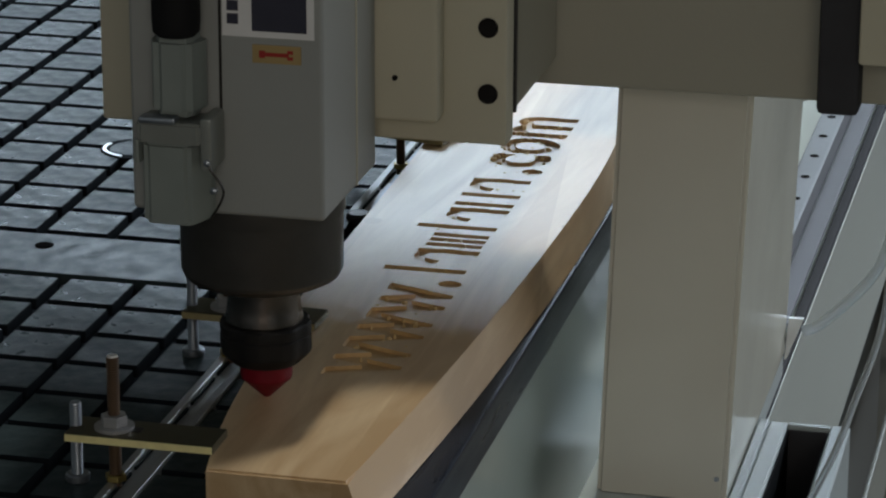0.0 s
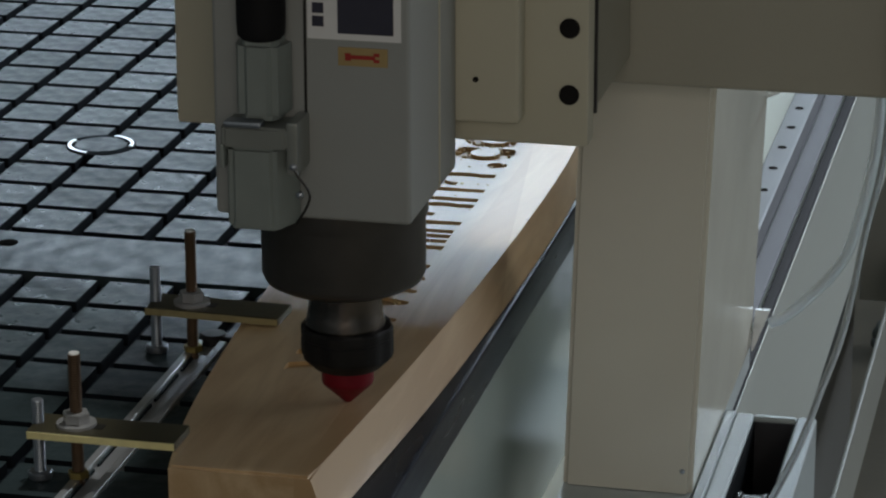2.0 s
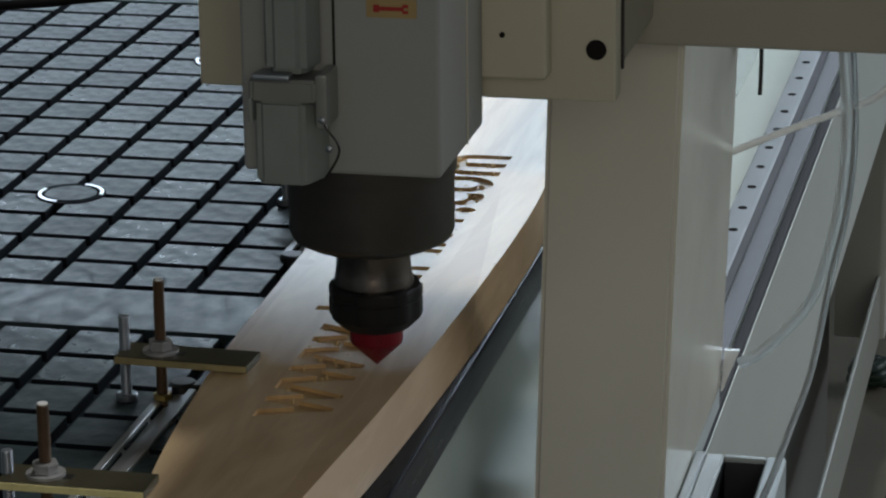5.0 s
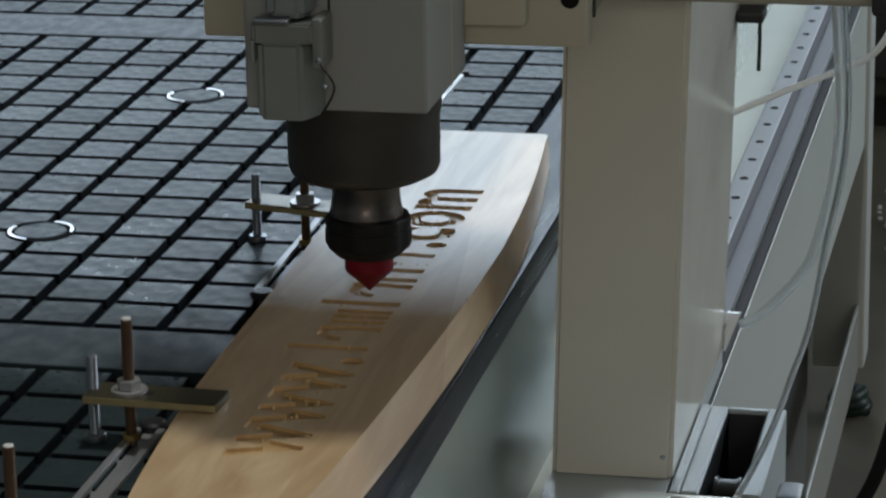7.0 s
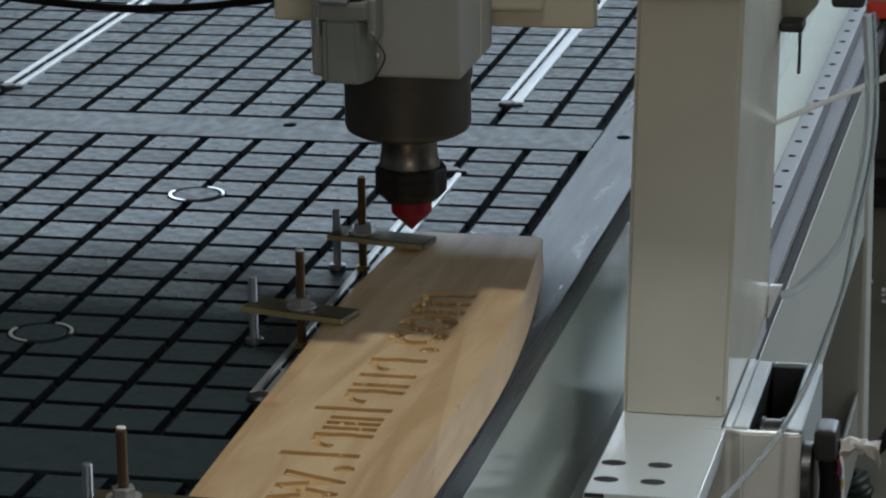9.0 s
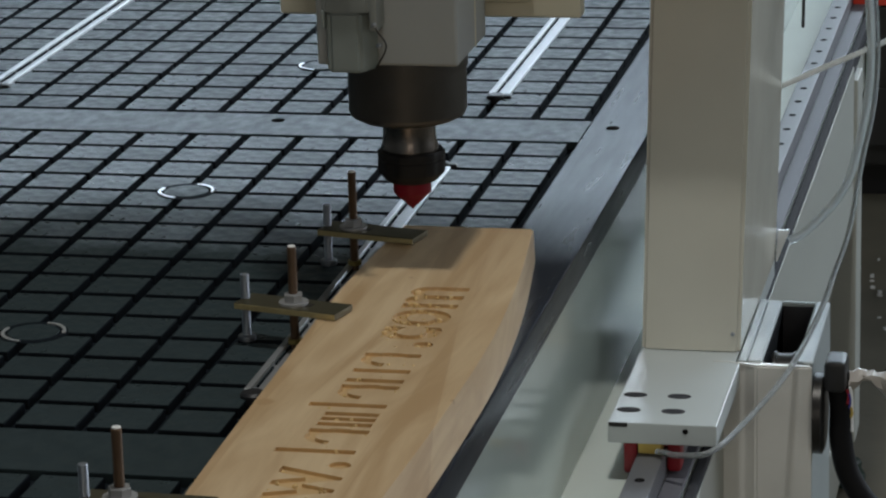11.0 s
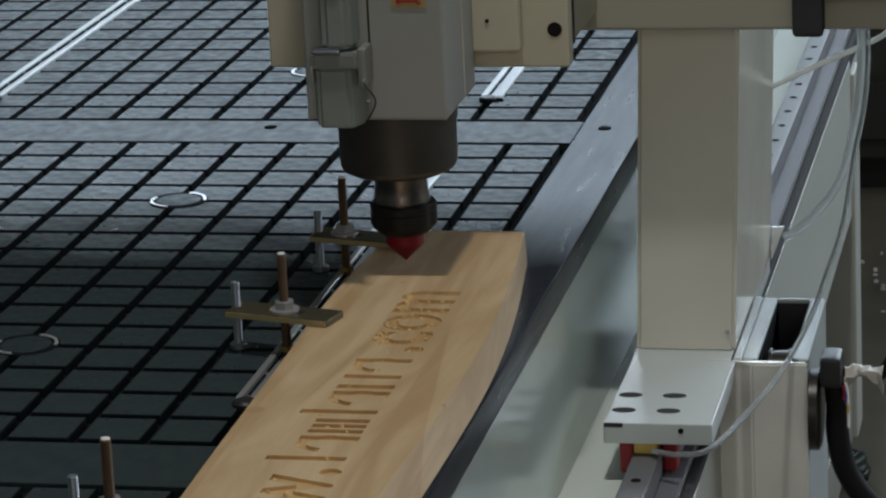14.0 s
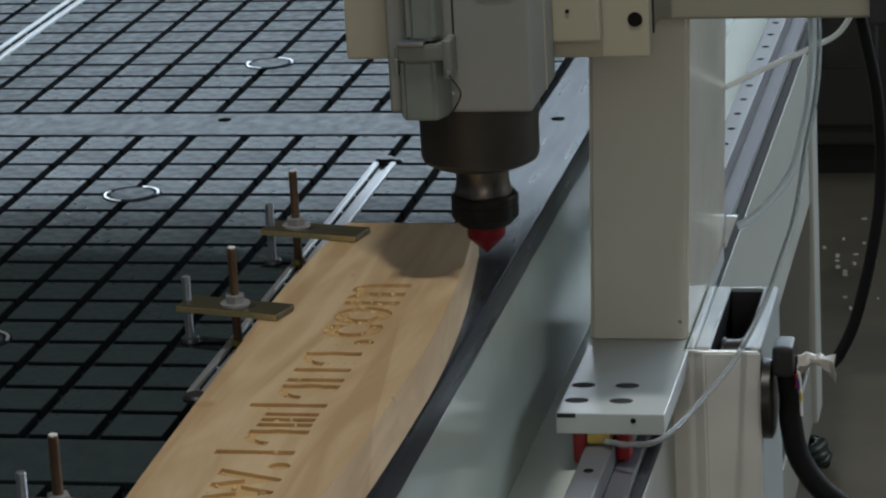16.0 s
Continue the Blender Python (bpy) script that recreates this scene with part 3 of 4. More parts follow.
def work_board():
    n = 44
    ys = [-1.10 + (0.765) * k / n for k in range(n + 1)]
    outline = [(curve_at(LEFT, y), y) for y in ys][::-1] + [(curve_at(RIGHT, y), y) for y in ys]
    bm = prism(outline, 0.0006, BOARD)
    for v in bm.verts:
        if v.co.z > 0.01 and v.co.x > 0:
            v.co.x -= curve_at(LEAN, v.co.y)
    top = [e for e in bm.edges if all(abs(v.co.z - BOARD) < 1e-5 for v in e.verts)]
    bmesh.ops.bevel(bm, geom=top, offset=0.0012, segments=2, affect="EDGES")
    board = put("carved_board", bm, [WOOD, WOOD_CUT], True)

    def carve(cut):
        tool = put("cutter", cut, WOOD_CUT)
        mod = board.modifiers.new("carve", "BOOLEAN")
        mod.operation, mod.object, mod.solver = "DIFFERENCE", tool, "EXACT"
        done = bpy.data.meshes.new_from_object(board.evaluated_get(bpy.context.evaluated_depsgraph_get()))
        board.modifiers.clear()
        board.data = done
        bpy.data.objects.remove(tool)

    for words, y0, y1 in (("www.", -0.966, -0.811), (".com", -0.606, -0.479)):
        for letter in carved_text(words, y0, y1, 0.0350):
            carve(letter)

    # the word between is left as plain shapes: bars, arcs and short slabs
    def arc(y, ry, start, turns):
        bm, n, x = bmesh.new(), 18, -0.0060
        rims = []
        for z in (BOARD - 0.0022, BOARD + 0.004):
            for cut in (0.0, 0.0062):
                rims.append([bm.verts.new((x + (0.0175 - cut) * math.cos(start + turns * k / n), y + (ry - cut) * math.sin(start + turns * k / n), z)) for k in range(n + 1)])
        low_out, low_in, high_out, high_in = rims
        for a, b in ((low_out, high_out), (high_out, high_in), (high_in, low_in), (low_in, low_out)):
            for k in range(n):
                bm.faces.new((a[k], a[k + 1], b[k + 1], b[k]))
        for k in (0, n):
            bm.faces.new((low_out[k], high_out[k], high_in[k], low_in[k]))
        return bm

    def stroke(x0, x1, y0, y1):
        return box(x0, x1, y0, y1, BOARD - 0.0022, BOARD + 0.004)

    y = -0.8035
    for kind in ("bar", "arc", "slabs", "bar", "arc", "pair", "arc"):
        if kind == "bar":
            carve(stroke(-0.0345, 0.0115, y + 0.0045, y + 0.0113))
            y += 0.0185
        elif kind == "arc":
            carve(arc(y + 0.0140, 0.0135, 0.6, 4.0))
            carve(stroke(-0.0235, 0.0115, y + 0.0195, y + 0.0262))
            y += 0.0305
        elif kind == "slabs":
            for k in (0.001, 0.0100, 0.0190):
                carve(stroke(-0.0215, 0.0105, y + k, y + k + 0.0060))
            y += 0.0295
        else:
            for k in (0.001, 0.0195):
                carve(stroke(-0.0235, 0.0115, y + k, y + k + 0.0066))
            y += 0.0305
    me = board.data
    me.materials.clear()
    me.materials.append(WOOD)
    me.materials.append(WOOD_CUT)
    for p in me.polygons:
        c = p.center
        inside = -0.036 < c.x < 0.014 and -0.99 < c.y < -0.48 and c.z < BOARD - 0.0003 and c.z > 0.012
        p.material_index = 1 if inside else 0
        p.use_smooth = False
    # golden lumps added in and beside the lettering, for its lit groove walls
    rng = random.Random(21)
    bm = bmesh.new()
    for k in range(190):
        y = rng.uniform(-0.95, -0.48) if k < 120 else rng.triangular(-0.62, -0.47, -0.53)
        x, a, r = rng.uniform(-0.023, 0.0115), rng.uniform(0, 6.3), rng.uniform(0.0008, 0.0021)
        rim = [(r * rng.uniform(0.6, 1.2) * math.cos(a + i * 1.047), r * rng.uniform(0.7, 1.8) * math.sin(a + i * 1.047)) for i in range(6)]
        high = BOARD + rng.uniform(-0.0006, 0.0006)
        low = [bm.verts.new((x + px, y + py, BOARD - 0.0021)) for px, py in rim]
        mid = [bm.verts.new((x + 0.8 * px, y + 0.8 * py, high - 0.0005)) for px, py in rim]
        tip = bm.verts.new((x, y, high))
        bm.faces.new(low[::-1])
        for i in range(6):
            j = (i + 1) % 6
            bm.faces.new((low[i], low[j], mid[j], mid[i]))
            bm.faces.new((mid[i], mid[j], tip))
    tagged(put("golden_lumps", bm, LIT_GROOVE_GOLD), "golden lumps added to the carved lettering for its lit groove walls", "shavings", kind="stuff")
    tagged(board, "curved pale hardwood board with carved lettering clamped on bed", "wooden board")
    return board


def clamp(x0, y, turn, rod_top, bolt_top, shift, edge, label):
    """Step clamp: a flat bar on the board's edge, a threaded rod with nut and washer, a support bolt."""
    c = thing("work_clamp", label, "clamp", (x0, y, 0), "clamps along the board")
    c.rotation_euler = (0, 0, radians(turn))
    b = BOARD
    part("clamp_bar", box(-0.019 + shift, 0.054 + shift, -0.012, 0.012, b + 0.0002, b + 0.0046, 0.0009), BRASS_PLATE, c, "yellow zinc-plated flat bar")
    part("front_edge", box(-0.0185 + shift, 0.0535 + shift, -0.0124, -0.0118, b + 0.0007, b + 0.0041), edge, c, "brass front edge, coloured for the light on it", False)
    part("slot_nut", lathe([(0.0031, 0.0024), (0.0050, 0.0024), (0.0052, 0.0028), (0.0052, 0.0050), (0.0048, 0.0055), (0.0031, 0.0055)], 6), SLOT_BRASS, c, "yellow nut in the track", False)
    part("bar_slot", box(-0.008, 0.014, -0.0036, 0.0036, b + 0.0030, b + 0.0049, 0.0008), BLACK_STEEL, c)
    rod = [(0, -0.006)]
    z = -0.006
    while z < rod_top:
        rod += [(0.0031, z), (0.0027, z + 0.0006)]
        z += 0.0012
    rod += [(0.0026, rod_top), (0, rod_top + 0.0004)]
    part("threaded_rod", lathe(rod, 14), ROD_RUST, c, "rusty threaded rod")
    part("cut_end", lathe([(0, rod_top + 0.0003), (0.0026, rod_top + 0.0003), (0.0024, rod_top + 0.0009), (0, rod_top + 0.0009)], 14), CUT_STEEL, c, "bright cut end of the rod")
    part("washer", lathe([(0.0034, b + 0.0047), (0.0095, b + 0.0047), (0.0095, b + 0.0062), (0.0034, b + 0.0062)], 28), NUT_STEEL, c)
    part("hex_nut", lathe([(0.0031, b + 0.0063), (0.0062, b + 0.0063), (0.0065, b + 0.007), (0.0065, b + 0.0108), (0.006, b + 0.0114), (0.0031, b + 0.0114)], 6), NUT_STEEL, c, "dull steel hex nut", False)
    bolt = [(0, 0.0004), (0.0056, 0.0004), (0.0059, 0.0014), (0.0059, 0.0036), (0.0053, 0.0042)]
    z = 0.0042
    while z < bolt_top:
        bolt += [(0.003, z), (0.0027, z + 0.0006)]
        z += 0.0012
    bolt += [(0.0026, bolt_top), (0, bolt_top + 0.0003)]
    part("support_bolt", lathe(bolt, 16, at=(-0.017 + shift, 0, 0)), BOLT_STEEL, c, "zinc support bolt standing on its head")
    return c


# ---- the spindle head (origin at the cutter's tip) ----
def spindle_head():
    s = thing("spindle_head", "grey square router spindle with red cutter on cream slide", "spindle")
    part("slide_plate", box(-0.103, 0.1045, 0.064, 0.080, 0.117, 0.42, 0.0018), CREAM, s, "cream painted slide plate")
    part("mount_plate", box(-0.070, 0.0735, 0.050, 0.0645, 0.130, 0.42, 0.003), CREAM, s, "raised cream mount plate")
    part("slide_block", box(-0.098, 0.1025, 0.0835, 0.196, 0.128, 0.42, 0.001), BEAM_PAINT, s, "grey-cream slide block on the beam")
    # the dark gap behind the plate, drawn as a black strip
    part("slide_gap_dark", box(-0.0985, 0.1055, 0.0801, 0.0834, 0.130, 0.42), BLACK_PLASTIC, s, "black strip put in for the dark gap behind the slide plate", False)
    for z in (0.1430, 0.1760, 0.243, 0.276):
        part("socket_bolt", lathe([(0, -0.0012), (0.005, -0.0012), (0.005, 0.0004), (0, 0.0004)], 20, at=(0.0950, 0.0638, z), tilt=Matrix.Rotation(radians(90), 4, "X")), DARK_BOLT, s)
    part("pin_hole", lathe([(0, -0.0006), (0.0014, -0.0006), (0.0014, 0.0006), (0, 0.0006)], 12, at=(0.052, 0.0498, 0.152), tilt=Matrix.Rotation(radians(90), 4, "X")), DARK_BOLT, s)
    part("spindle_body", box(-0.0503, 0.0425, -0.045, 0.050, 0.107, 0.40, 0.0024, 3), BODY_GREY, s, "grey painted square spindle body")
    part("body_seam", box(-0.0068, -0.0056, -0.0456, -0.0445, 0.150, 0.40), BLACK_STEEL, s)
    part("side_seam", box(0.0420, 0.0431, 0.0120, 0.0130, 0.108, 0.40), CREAM, s)
    # power plug: hood, latch, cable
    part("power_plug", prism([(-0.0400, -0.0455), (-0.0395, -0.062), (-0.0365, -0.0652), (-0.0165, -0.0652), (-0.0135, -0.062), (-0.0090, -0.0500), (-0.0090, -0.0455)], 0.1065, 0.146, bevel=0.0020), LATCH_GREY, s, "grey metal power connector")
    part("plug_hood", prism([(-0.0365, -0.0455), (-0.0355, -0.058), (-0.0315, -0.0635), (-0.0165, -0.0635), (-0.0125, -0.058), (-0.0115, -0.0455)], 0.1575, 0.195, bevel=0.003), LATCH_GREY, s, "grey connector hood")
    part("plug_latch", prism([(-0.0410, -0.0455), (-0.0410, -0.0655), (-0.0390, -0.0675), (-0.0105, -0.0675), (-0.0085, -0.0655), (-0.0085, -0.0455)], 0.1460, 0.1560, bevel=0.0012), LATCH_METAL, s, "sprung latch frame")
    part("latch_lip", box(-0.0385, -0.0210, -0.0692, -0.0610, 0.1558, 0.1588, 0.001), BOLT_STEEL, s, "bright latch lip")
    part("latch_leg", box(-0.0412, -0.0388, -0.0678, -0.0455, 0.136, 0.1475, 0.0008), LATCH_GREY, s)
    part("latch_arm", box(-0.0100, -0.0045, -0.0668, -0.0455, 0.134, 0.1590, 0.0014), LATCH_METAL, s, "latch pivot arm")
    part("pivot_pin", lathe([(0, -0.001), (0.0016, -0.001), (0.0016, 0.0010), (0.0008, 0.0015), (0, 0.0015)], 14, at=(-0.0066, -0.0670, 0.1385), tilt=Matrix.Rotation(radians(90), 4, "X")), BOLT_STEEL, s)
    part("latch_wire", tube([(-0.0068, -0.0665, 0.140), (-0.0050, -0.0668, 0.135), (0.0002, -0.066, 0.127), (-0.0003, -0.066, 0.121), (-0.0062, -0.0645, 0.111)], 0.0006, 8), BLACK_STEEL, s, "black latch wire")
    part("latch_screw", lathe([(0, -0.001), (0.0017, -0.001), (0.0017, 0.0010), (0.001, 0.0015), (0, 0.0015)], 14, at=(-0.0045, -0.0640, 0.1245), tilt=Matrix.Rotation(radians(90), 4, "X")), BOLT_STEEL, s)
    part("cable_gland", lathe([(0, 0.1945), (0.0090, 0.1945), (0.0108, 0.1965), (0.0112, 0.202), (0.0112, 0.30), (0, 0.30)], 28, at=(-0.0240, -0.0545, 0)), BLACK_RUBBER, s, "thick black cable gland")
    # stickers: a white plate with a dark field and bars, a tan one with a red arrow
    plate = part("name_plate", box(-0.0050, 0.0385, -0.0456, -0.0449, 0.1932, 0.300), STICKER_WHITE, s, "white plate with a dark field", False)
    part("dark_field", box(0.0092, 0.0350, -0.0460, -0.0455, 0.1962, 0.290), STICKER_DARK, plate, "", False)
    for k in range(3):
        part("print_bar", box(-0.0026, 0.0027, -0.0460, -0.0455, 0.1990 + 0.0062 * k, 0.2038 + 0.0062 * k), STICKER_DARK, plate, "", False)
    arrow = part("arrow_sticker", box(0.0092, 0.0322, -0.0456, -0.0449, 0.1813, 0.1898), STICKER_YELLOW, s, "tan sticker with red arrow", False)
    bm = bmesh.new()
    box(0.0150, 0.0265, -0.0460, -0.0455, 0.1846, 0.1864, bm=bm)
    box(0.0125, 0.0152, -0.0460, -0.0455, 0.1838, 0.1872, bm=bm)
    box(0.0258, 0.0285, -0.0460, -0.0455, 0.1834, 0.1848, bm=bm)
    box(0.0258, 0.0285, -0.0460, -0.0455, 0.1862, 0.1877, bm=bm)
    part("arrow", bm, STICKER_RED, arrow, "", False)
    # bracket that hangs from the slide on the far side of the leg
    part("slide_bracket", box(0.2425, 0.2640, 0.172, 0.192, 0.113, 0.42, 0.003), DARK_EDGE, s, "black bracket hanging from the slide")
    part("bracket_box", box(0.2635, 0.36, 0.165, 0.194, 0.142, 0.42, 0.002), CREAM, s, "cream cover of the bracket")
    # turned nose
    part("nose_collar", lathe([(0, 0.0625), (0.0318, 0.0625), (0.0375, 0.0655), (0.0391, 0.0690), (0.0392, 0.096), (0.0404, 0.0985), (0.0404, 0.1065), (0, 0.1065)], 64, at=(-0.0012, 0, 0)), COLLAR_STEEL, s, "blackened steel nose collar")
    part("shaft", lathe([(0, 0.0408), (0.0188, 0.0408), (0.0192, 0.0425), (0.0182, 0.0465), (0.0176, 0.052), (0.0176, 0.058), (0.0182, 0.0628), (0, 0.0628)], 48, at=(-0.0008, 0, 0)), SHAFT_STEEL, s, "bare turned steel shaft")
    nut = bmesh.new()
    turns = 64
    lathe([(0, 0.0202), (0.0162, 0.0202), (0.0172, 0.0210), (0.0218, 0.0255), (0.0223, 0.0268), (0.0223, 0.0345), (0.0219, 0.0349), (0.0219, 0.0357), (0.0223, 0.0361), (0.0223, 0.0402), (0.0215, 0.0412), (0, 0.0412)], turns, nut)
    for v in nut.verts:
        r = math.hypot(v.co.x, v.co.y)
        if r > 0.0195 and math.cos(8 * math.atan2(v.co.y, v.co.x)) < -0.2:
            v.co.x, v.co.y = v.co.x * 0.955, v.co.y * 0.955
    part("collet_nut", nut, NUT_BLACK, s, "blackened collet nut")
    part("cutter", lathe([(0.0002, 0.0), (0.0122, 0.0114), (0.0127, 0.0130), (0.0127, 0.0200), (0.0115, 0.0206), (0, 0.0206)], 40), RED_BIT, s, "red coated V-shaped router bit")
    return s


# ---- the lifting cross beam (its place at the end of the gantry's travel, cutter on the board) ----
def cross_beam():
    c = thing("cross_beam", "grey-cream painted steel cross beam that lifts the spindle", "machine beam")
    part("beam", box(-1.35, 0.030, -0.215, 0.035, 0.190, 0.50, 0.003), BEAM_PAINT, c, "long grey-cream beam")
    part("end_block", box(0.0300, 0.330, -0.215, -0.172, 0.1395, 0.50, 0.003), BEAM_PAINT, c, "grey-cream block in front of the leg")
    # unseen rear part of the beam end, added to shade the drive housing
    part("end_shade", box(0.1660, 0.328, -0.171, 0.03, 0.240, 0.50, 0.003), BEAM_PAINT, c, "grey-cream unseen beam end, added to shade the drive housing")
    return c


# ---- the gantry (its own place at the end of its travel) ----
def gantry():
    g = thing("gantry", "cream painted steel gantry with leg, foot plate and drive", "machine gantry")
    # unseen slab and arm, added to keep window light off the near bed
    part("light_blocker", box(-1.35, 0.086, 0.24, 0.30, 0.191, 0.78, 0.002), BEAM_PAINT, g, "tall unseen cream slab behind the beam, added to block window light")
    part("blocker_arm", box(0.0300, 0.0915, 0.04, 0.239, 0.30, 0.42, 0.002), BEAM_PAINT, g)
    part("lift_guide", box(0.0930, 0.1560, -0.155, 0.06, 0.227, 0.42, 0.002), BEAM_PAINT, g, "cream lift guide above the leg")
    part("drooping_cable", tube([(-0.85, 0.1, 0.205), (-0.60, 0.1, 0.142), (-0.48, 0.1, 0.120), (-0.407, 0.1, 0.113), (-0.363, 0.1, 0.111), (-0.318, 0.1, 0.113), (-0.274, 0.1, 0.118), (-0.226, 0.1, 0.128), (-0.13, 0.12, 0.165), (-0.05, 0.19, 0.205), (-0.03, 0.245, 0.215)], 0.0033), BLACK_RUBBER, g, "black cable drooping behind the beam")
    plate = bmesh.new()
    rim = [(0.156, 0.1195), (0.1775, 0.1195), (0.1880, 0.1330), (0.1880, 0.2300), (0.156, 0.2300)]
    near = [plate.verts.new((x, 0.0890, z)) for x, z in rim]
    far = [plate.verts.new((x, 0.0950, z)) for x, z in rim]
    plate.faces.new(near)
    plate.faces.new(far[::-1])
    for k in range(5):
        plate.faces.new((near[k], near[(k + 1) % 5], far[(k + 1) % 5], far[k]))
    part("switch_plate", plate, BEAM_PAINT, g, "cream plate with a cut corner", False)
    part("limit_switch", box(0.1610, 0.1790, 0.066, 0.0888, 0.1145, 0.1225, 0.002), BLACK_PLASTIC, g, "black limit switch")
    part("switch_rod", tube([(0.176, 0.072, 0.120), (0.176, 0.072, 0.10), (0.1755, 0.072, 0.082)], 0.0013, 8), BLACK_STEEL, g, "thin black switch rod")
    # leaning leg
    bm = bmesh.new()
    lo = [bm.verts.new(p) for p in ((0.0795, -0.17, -0.112), (0.1530, -0.17, -0.112), (0.1530, 0.085, -0.112), (0.0795, 0.085, -0.112))]
    hi = [bm.verts.new(p) for p in ((0.0903, -0.17, 0.226), (0.1643, -0.17, 0.226), (0.1643, 0.085, 0.226), (0.0903, 0.085, 0.226))]
    bm.faces.new(lo[::-1])
    bm.faces.new(hi)
    for k in range(4):
        bm.faces.new((lo[k], lo[(k + 1) % 4], hi[(k + 1) % 4], hi[k]))
    bmesh.ops.bevel(bm, geom=[e for e in bm.edges if abs(e.verts[0].co.z - e.verts[1].co.z) > 0.1], offset=0.003, segments=3, affect="EDGES")
    part("leg", bm, LEG_PAINT, g, "cream painted box-section leg")
    part("leg_screw", lathe([(0, 0), (0.0016, 0), (0.0012, 0.0012), (0, 0.0014)], 12, at=(0.1475, -0.1702, -0.0985), tilt=Matrix.Rotation(radians(90), 4, "X")), BOLT_STEEL, g)
    sole = box(0.0795, 0.1560, -0.336, -0.195, -0.128, -0.1125, 0.0012)
    box(0.0797, 0.1522, -0.197, 0.084, -0.1278, -0.1127, 0.0, bm=sole)
    foot = part("foot_plate", sole, FOOT_PAINT, g, "pale green foot plate with bolt holes")
    for x in (0.0905, 0.1220):
        for y in (-0.309, -0.276):
            hole = lathe([(0, 0), (0.0080, 0), (0.0080, 0.0005), (0, 0.0005)], 24)
            bmesh.ops.transform(hole, matrix=Matrix.Translation((x, y, -0.1126)) @ Matrix.Diagonal((1.05, 0.62, 1, 1)), verts=hole.verts[:])
            part("plate_hole", hole, DARK_EDGE, foot)
    part("chipped_paint", box(0.0805, 0.0935, -0.3363, -0.3355, -0.1158, -0.1128), BLACK_STEEL, foot, "", False)
    part("dowel_hole", lathe([(0, 0), (0.0020, 0), (0.0020, 0.0006), (0, 0.0006)], 12, at=(0.134, -0.3358, -0.1175), tilt=Matrix.Rotation(radians(90), 4, "X")), DARK_BOLT, foot)
    car = part("rail_carriage", box(0.0885, 0.1285, -0.305, -0.235, -0.1505, -0.1285, 0.002), RAIL_STEEL, g, "steel rail carriage")
    part("end_seal", box(0.0880, 0.0985, -0.321, -0.305, -0.1562, -0.1290, 0.003), RED_WIPER, car, "red plastic end seal")
    part("end_seal", box(0.1188, 0.1290, -0.321, -0.305, -0.1535, -0.1290, 0.003), RED_WIPER, car, "red plastic end seal")
    part("end_cap", box(0.0985, 0.1185, -0.316, -0.305, -0.1372, -0.1290, 0.002), RED_WIPER, car)
    part("grease_nipple", box(0.0998, 0.1165, -0.330, -0.316, -0.1375, -0.1285, 0.0015), YELLOW_NIPPLE, car, "yellow grease nipple")
    # drive housing with an open top, the shade inside it drawn as dark sheets
    part("housing_shade_sheet", box(0.1717, 0.1725, -0.190, -0.047, -0.39, -0.1135), HOUSING_SHADE, g)
    part("housing_shade_sheet", box(0.1960, 0.1968, -0.190, -0.047, -0.39, -0.1135), HOUSING_SHADE, g)
    part("housing_shade_sheet", box(0.1727, 0.1958, -0.0480, -0.0465, -0.39, -0.1135), DARK_EDGE, g)
    part("gear_wheel", lathe([(0, -0.010), (0.017, -0.010), (0.0195, -0.008), (0.0195, -0.006), (0.0182, -0.0055), (0.0182, 0.0055), (0.0195, 0.006), (0.0195, 0.008), (0.017, 0.010), (0, 0.010)], 28, at=(0.1845, -0.150, -0.137), tilt=Matrix.Rotation(radians(90), 4, "Y")), BLACK_STEEL, g, "dark steel drive pulley")
    part("housing_wall", box(0.1604, 0.1715, -0.192, -0.040, -0.40, -0.111, 0.0012, 1), HOUSING_PAINT, g, "pale blue-green drive housing wall")
    part("mounting_plate", box(0.1535, 0.1600, -0.192, -0.036, -0.40, -0.1115, 0.0010, 1), HOUSING_PAINT, g, "pale plate between leg and drive housing")
    part("housing_wall", box(0.1970, 0.2085, -0.192, -0.040, -0.40, -0.111, 0.0012, 1), HOUSING_PAINT, g, "pale green drive housing wall")
    part("housing_back", box(0.1715, 0.1970, -0.046, -0.040, -0.40, -0.111, 0.0012, 1), HOUSING_PAINT, g, "pale green drive housing back")
    part("front_cover", prism([(0.1345, -0.1900), (0.1345, -0.1940), (0.1600, -0.1940), (0.1680, -0.2000), (0.2085, -0.1985), (0.2085, -0.1925), (0.1680, -0.1925)], -0.42, -0.1125, bevel=0.0014), SHEET_METAL, g, "bare sheet metal front cover with a bright fold")
    part("cover_hole", lathe([(0, 0), (0.0024, 0), (0.0024, 0.0006), (0, 0.0006)], 12, at=(0.1400, -0.1941, -0.187), tilt=Matrix.Rotation(radians(90), 4, "X")), DARK_BOLT, g)
    part("motor", box(0.1740, 0.1950, -0.120, -0.06, -0.30, -0.150, 0.006), BLACK_RUBBER, g, "black motor inside the housing")
    part("motor_flange", lathe([(0, 0), (0.030, 0), (0.030, 0.006), (0.026, 0.008), (0, 0.008)], 40, at=(0.2100, -0.185, -0.152), tilt=Matrix.Rotation(radians(90), 4, "Y")), BLACK_STEEL, g, "dark round flange")
    # white wedge behind the leg, put in for a brightly lit gap
    bm = prism([(0.1545, 0.087), (0.1640, 0.087), (0.1640, 0.091), (0.1545, 0.091)], -0.1125, -0.0905)
    for v in bm.verts:
        if v.co.z < -0.1120:
            v.co.y -= 0.016
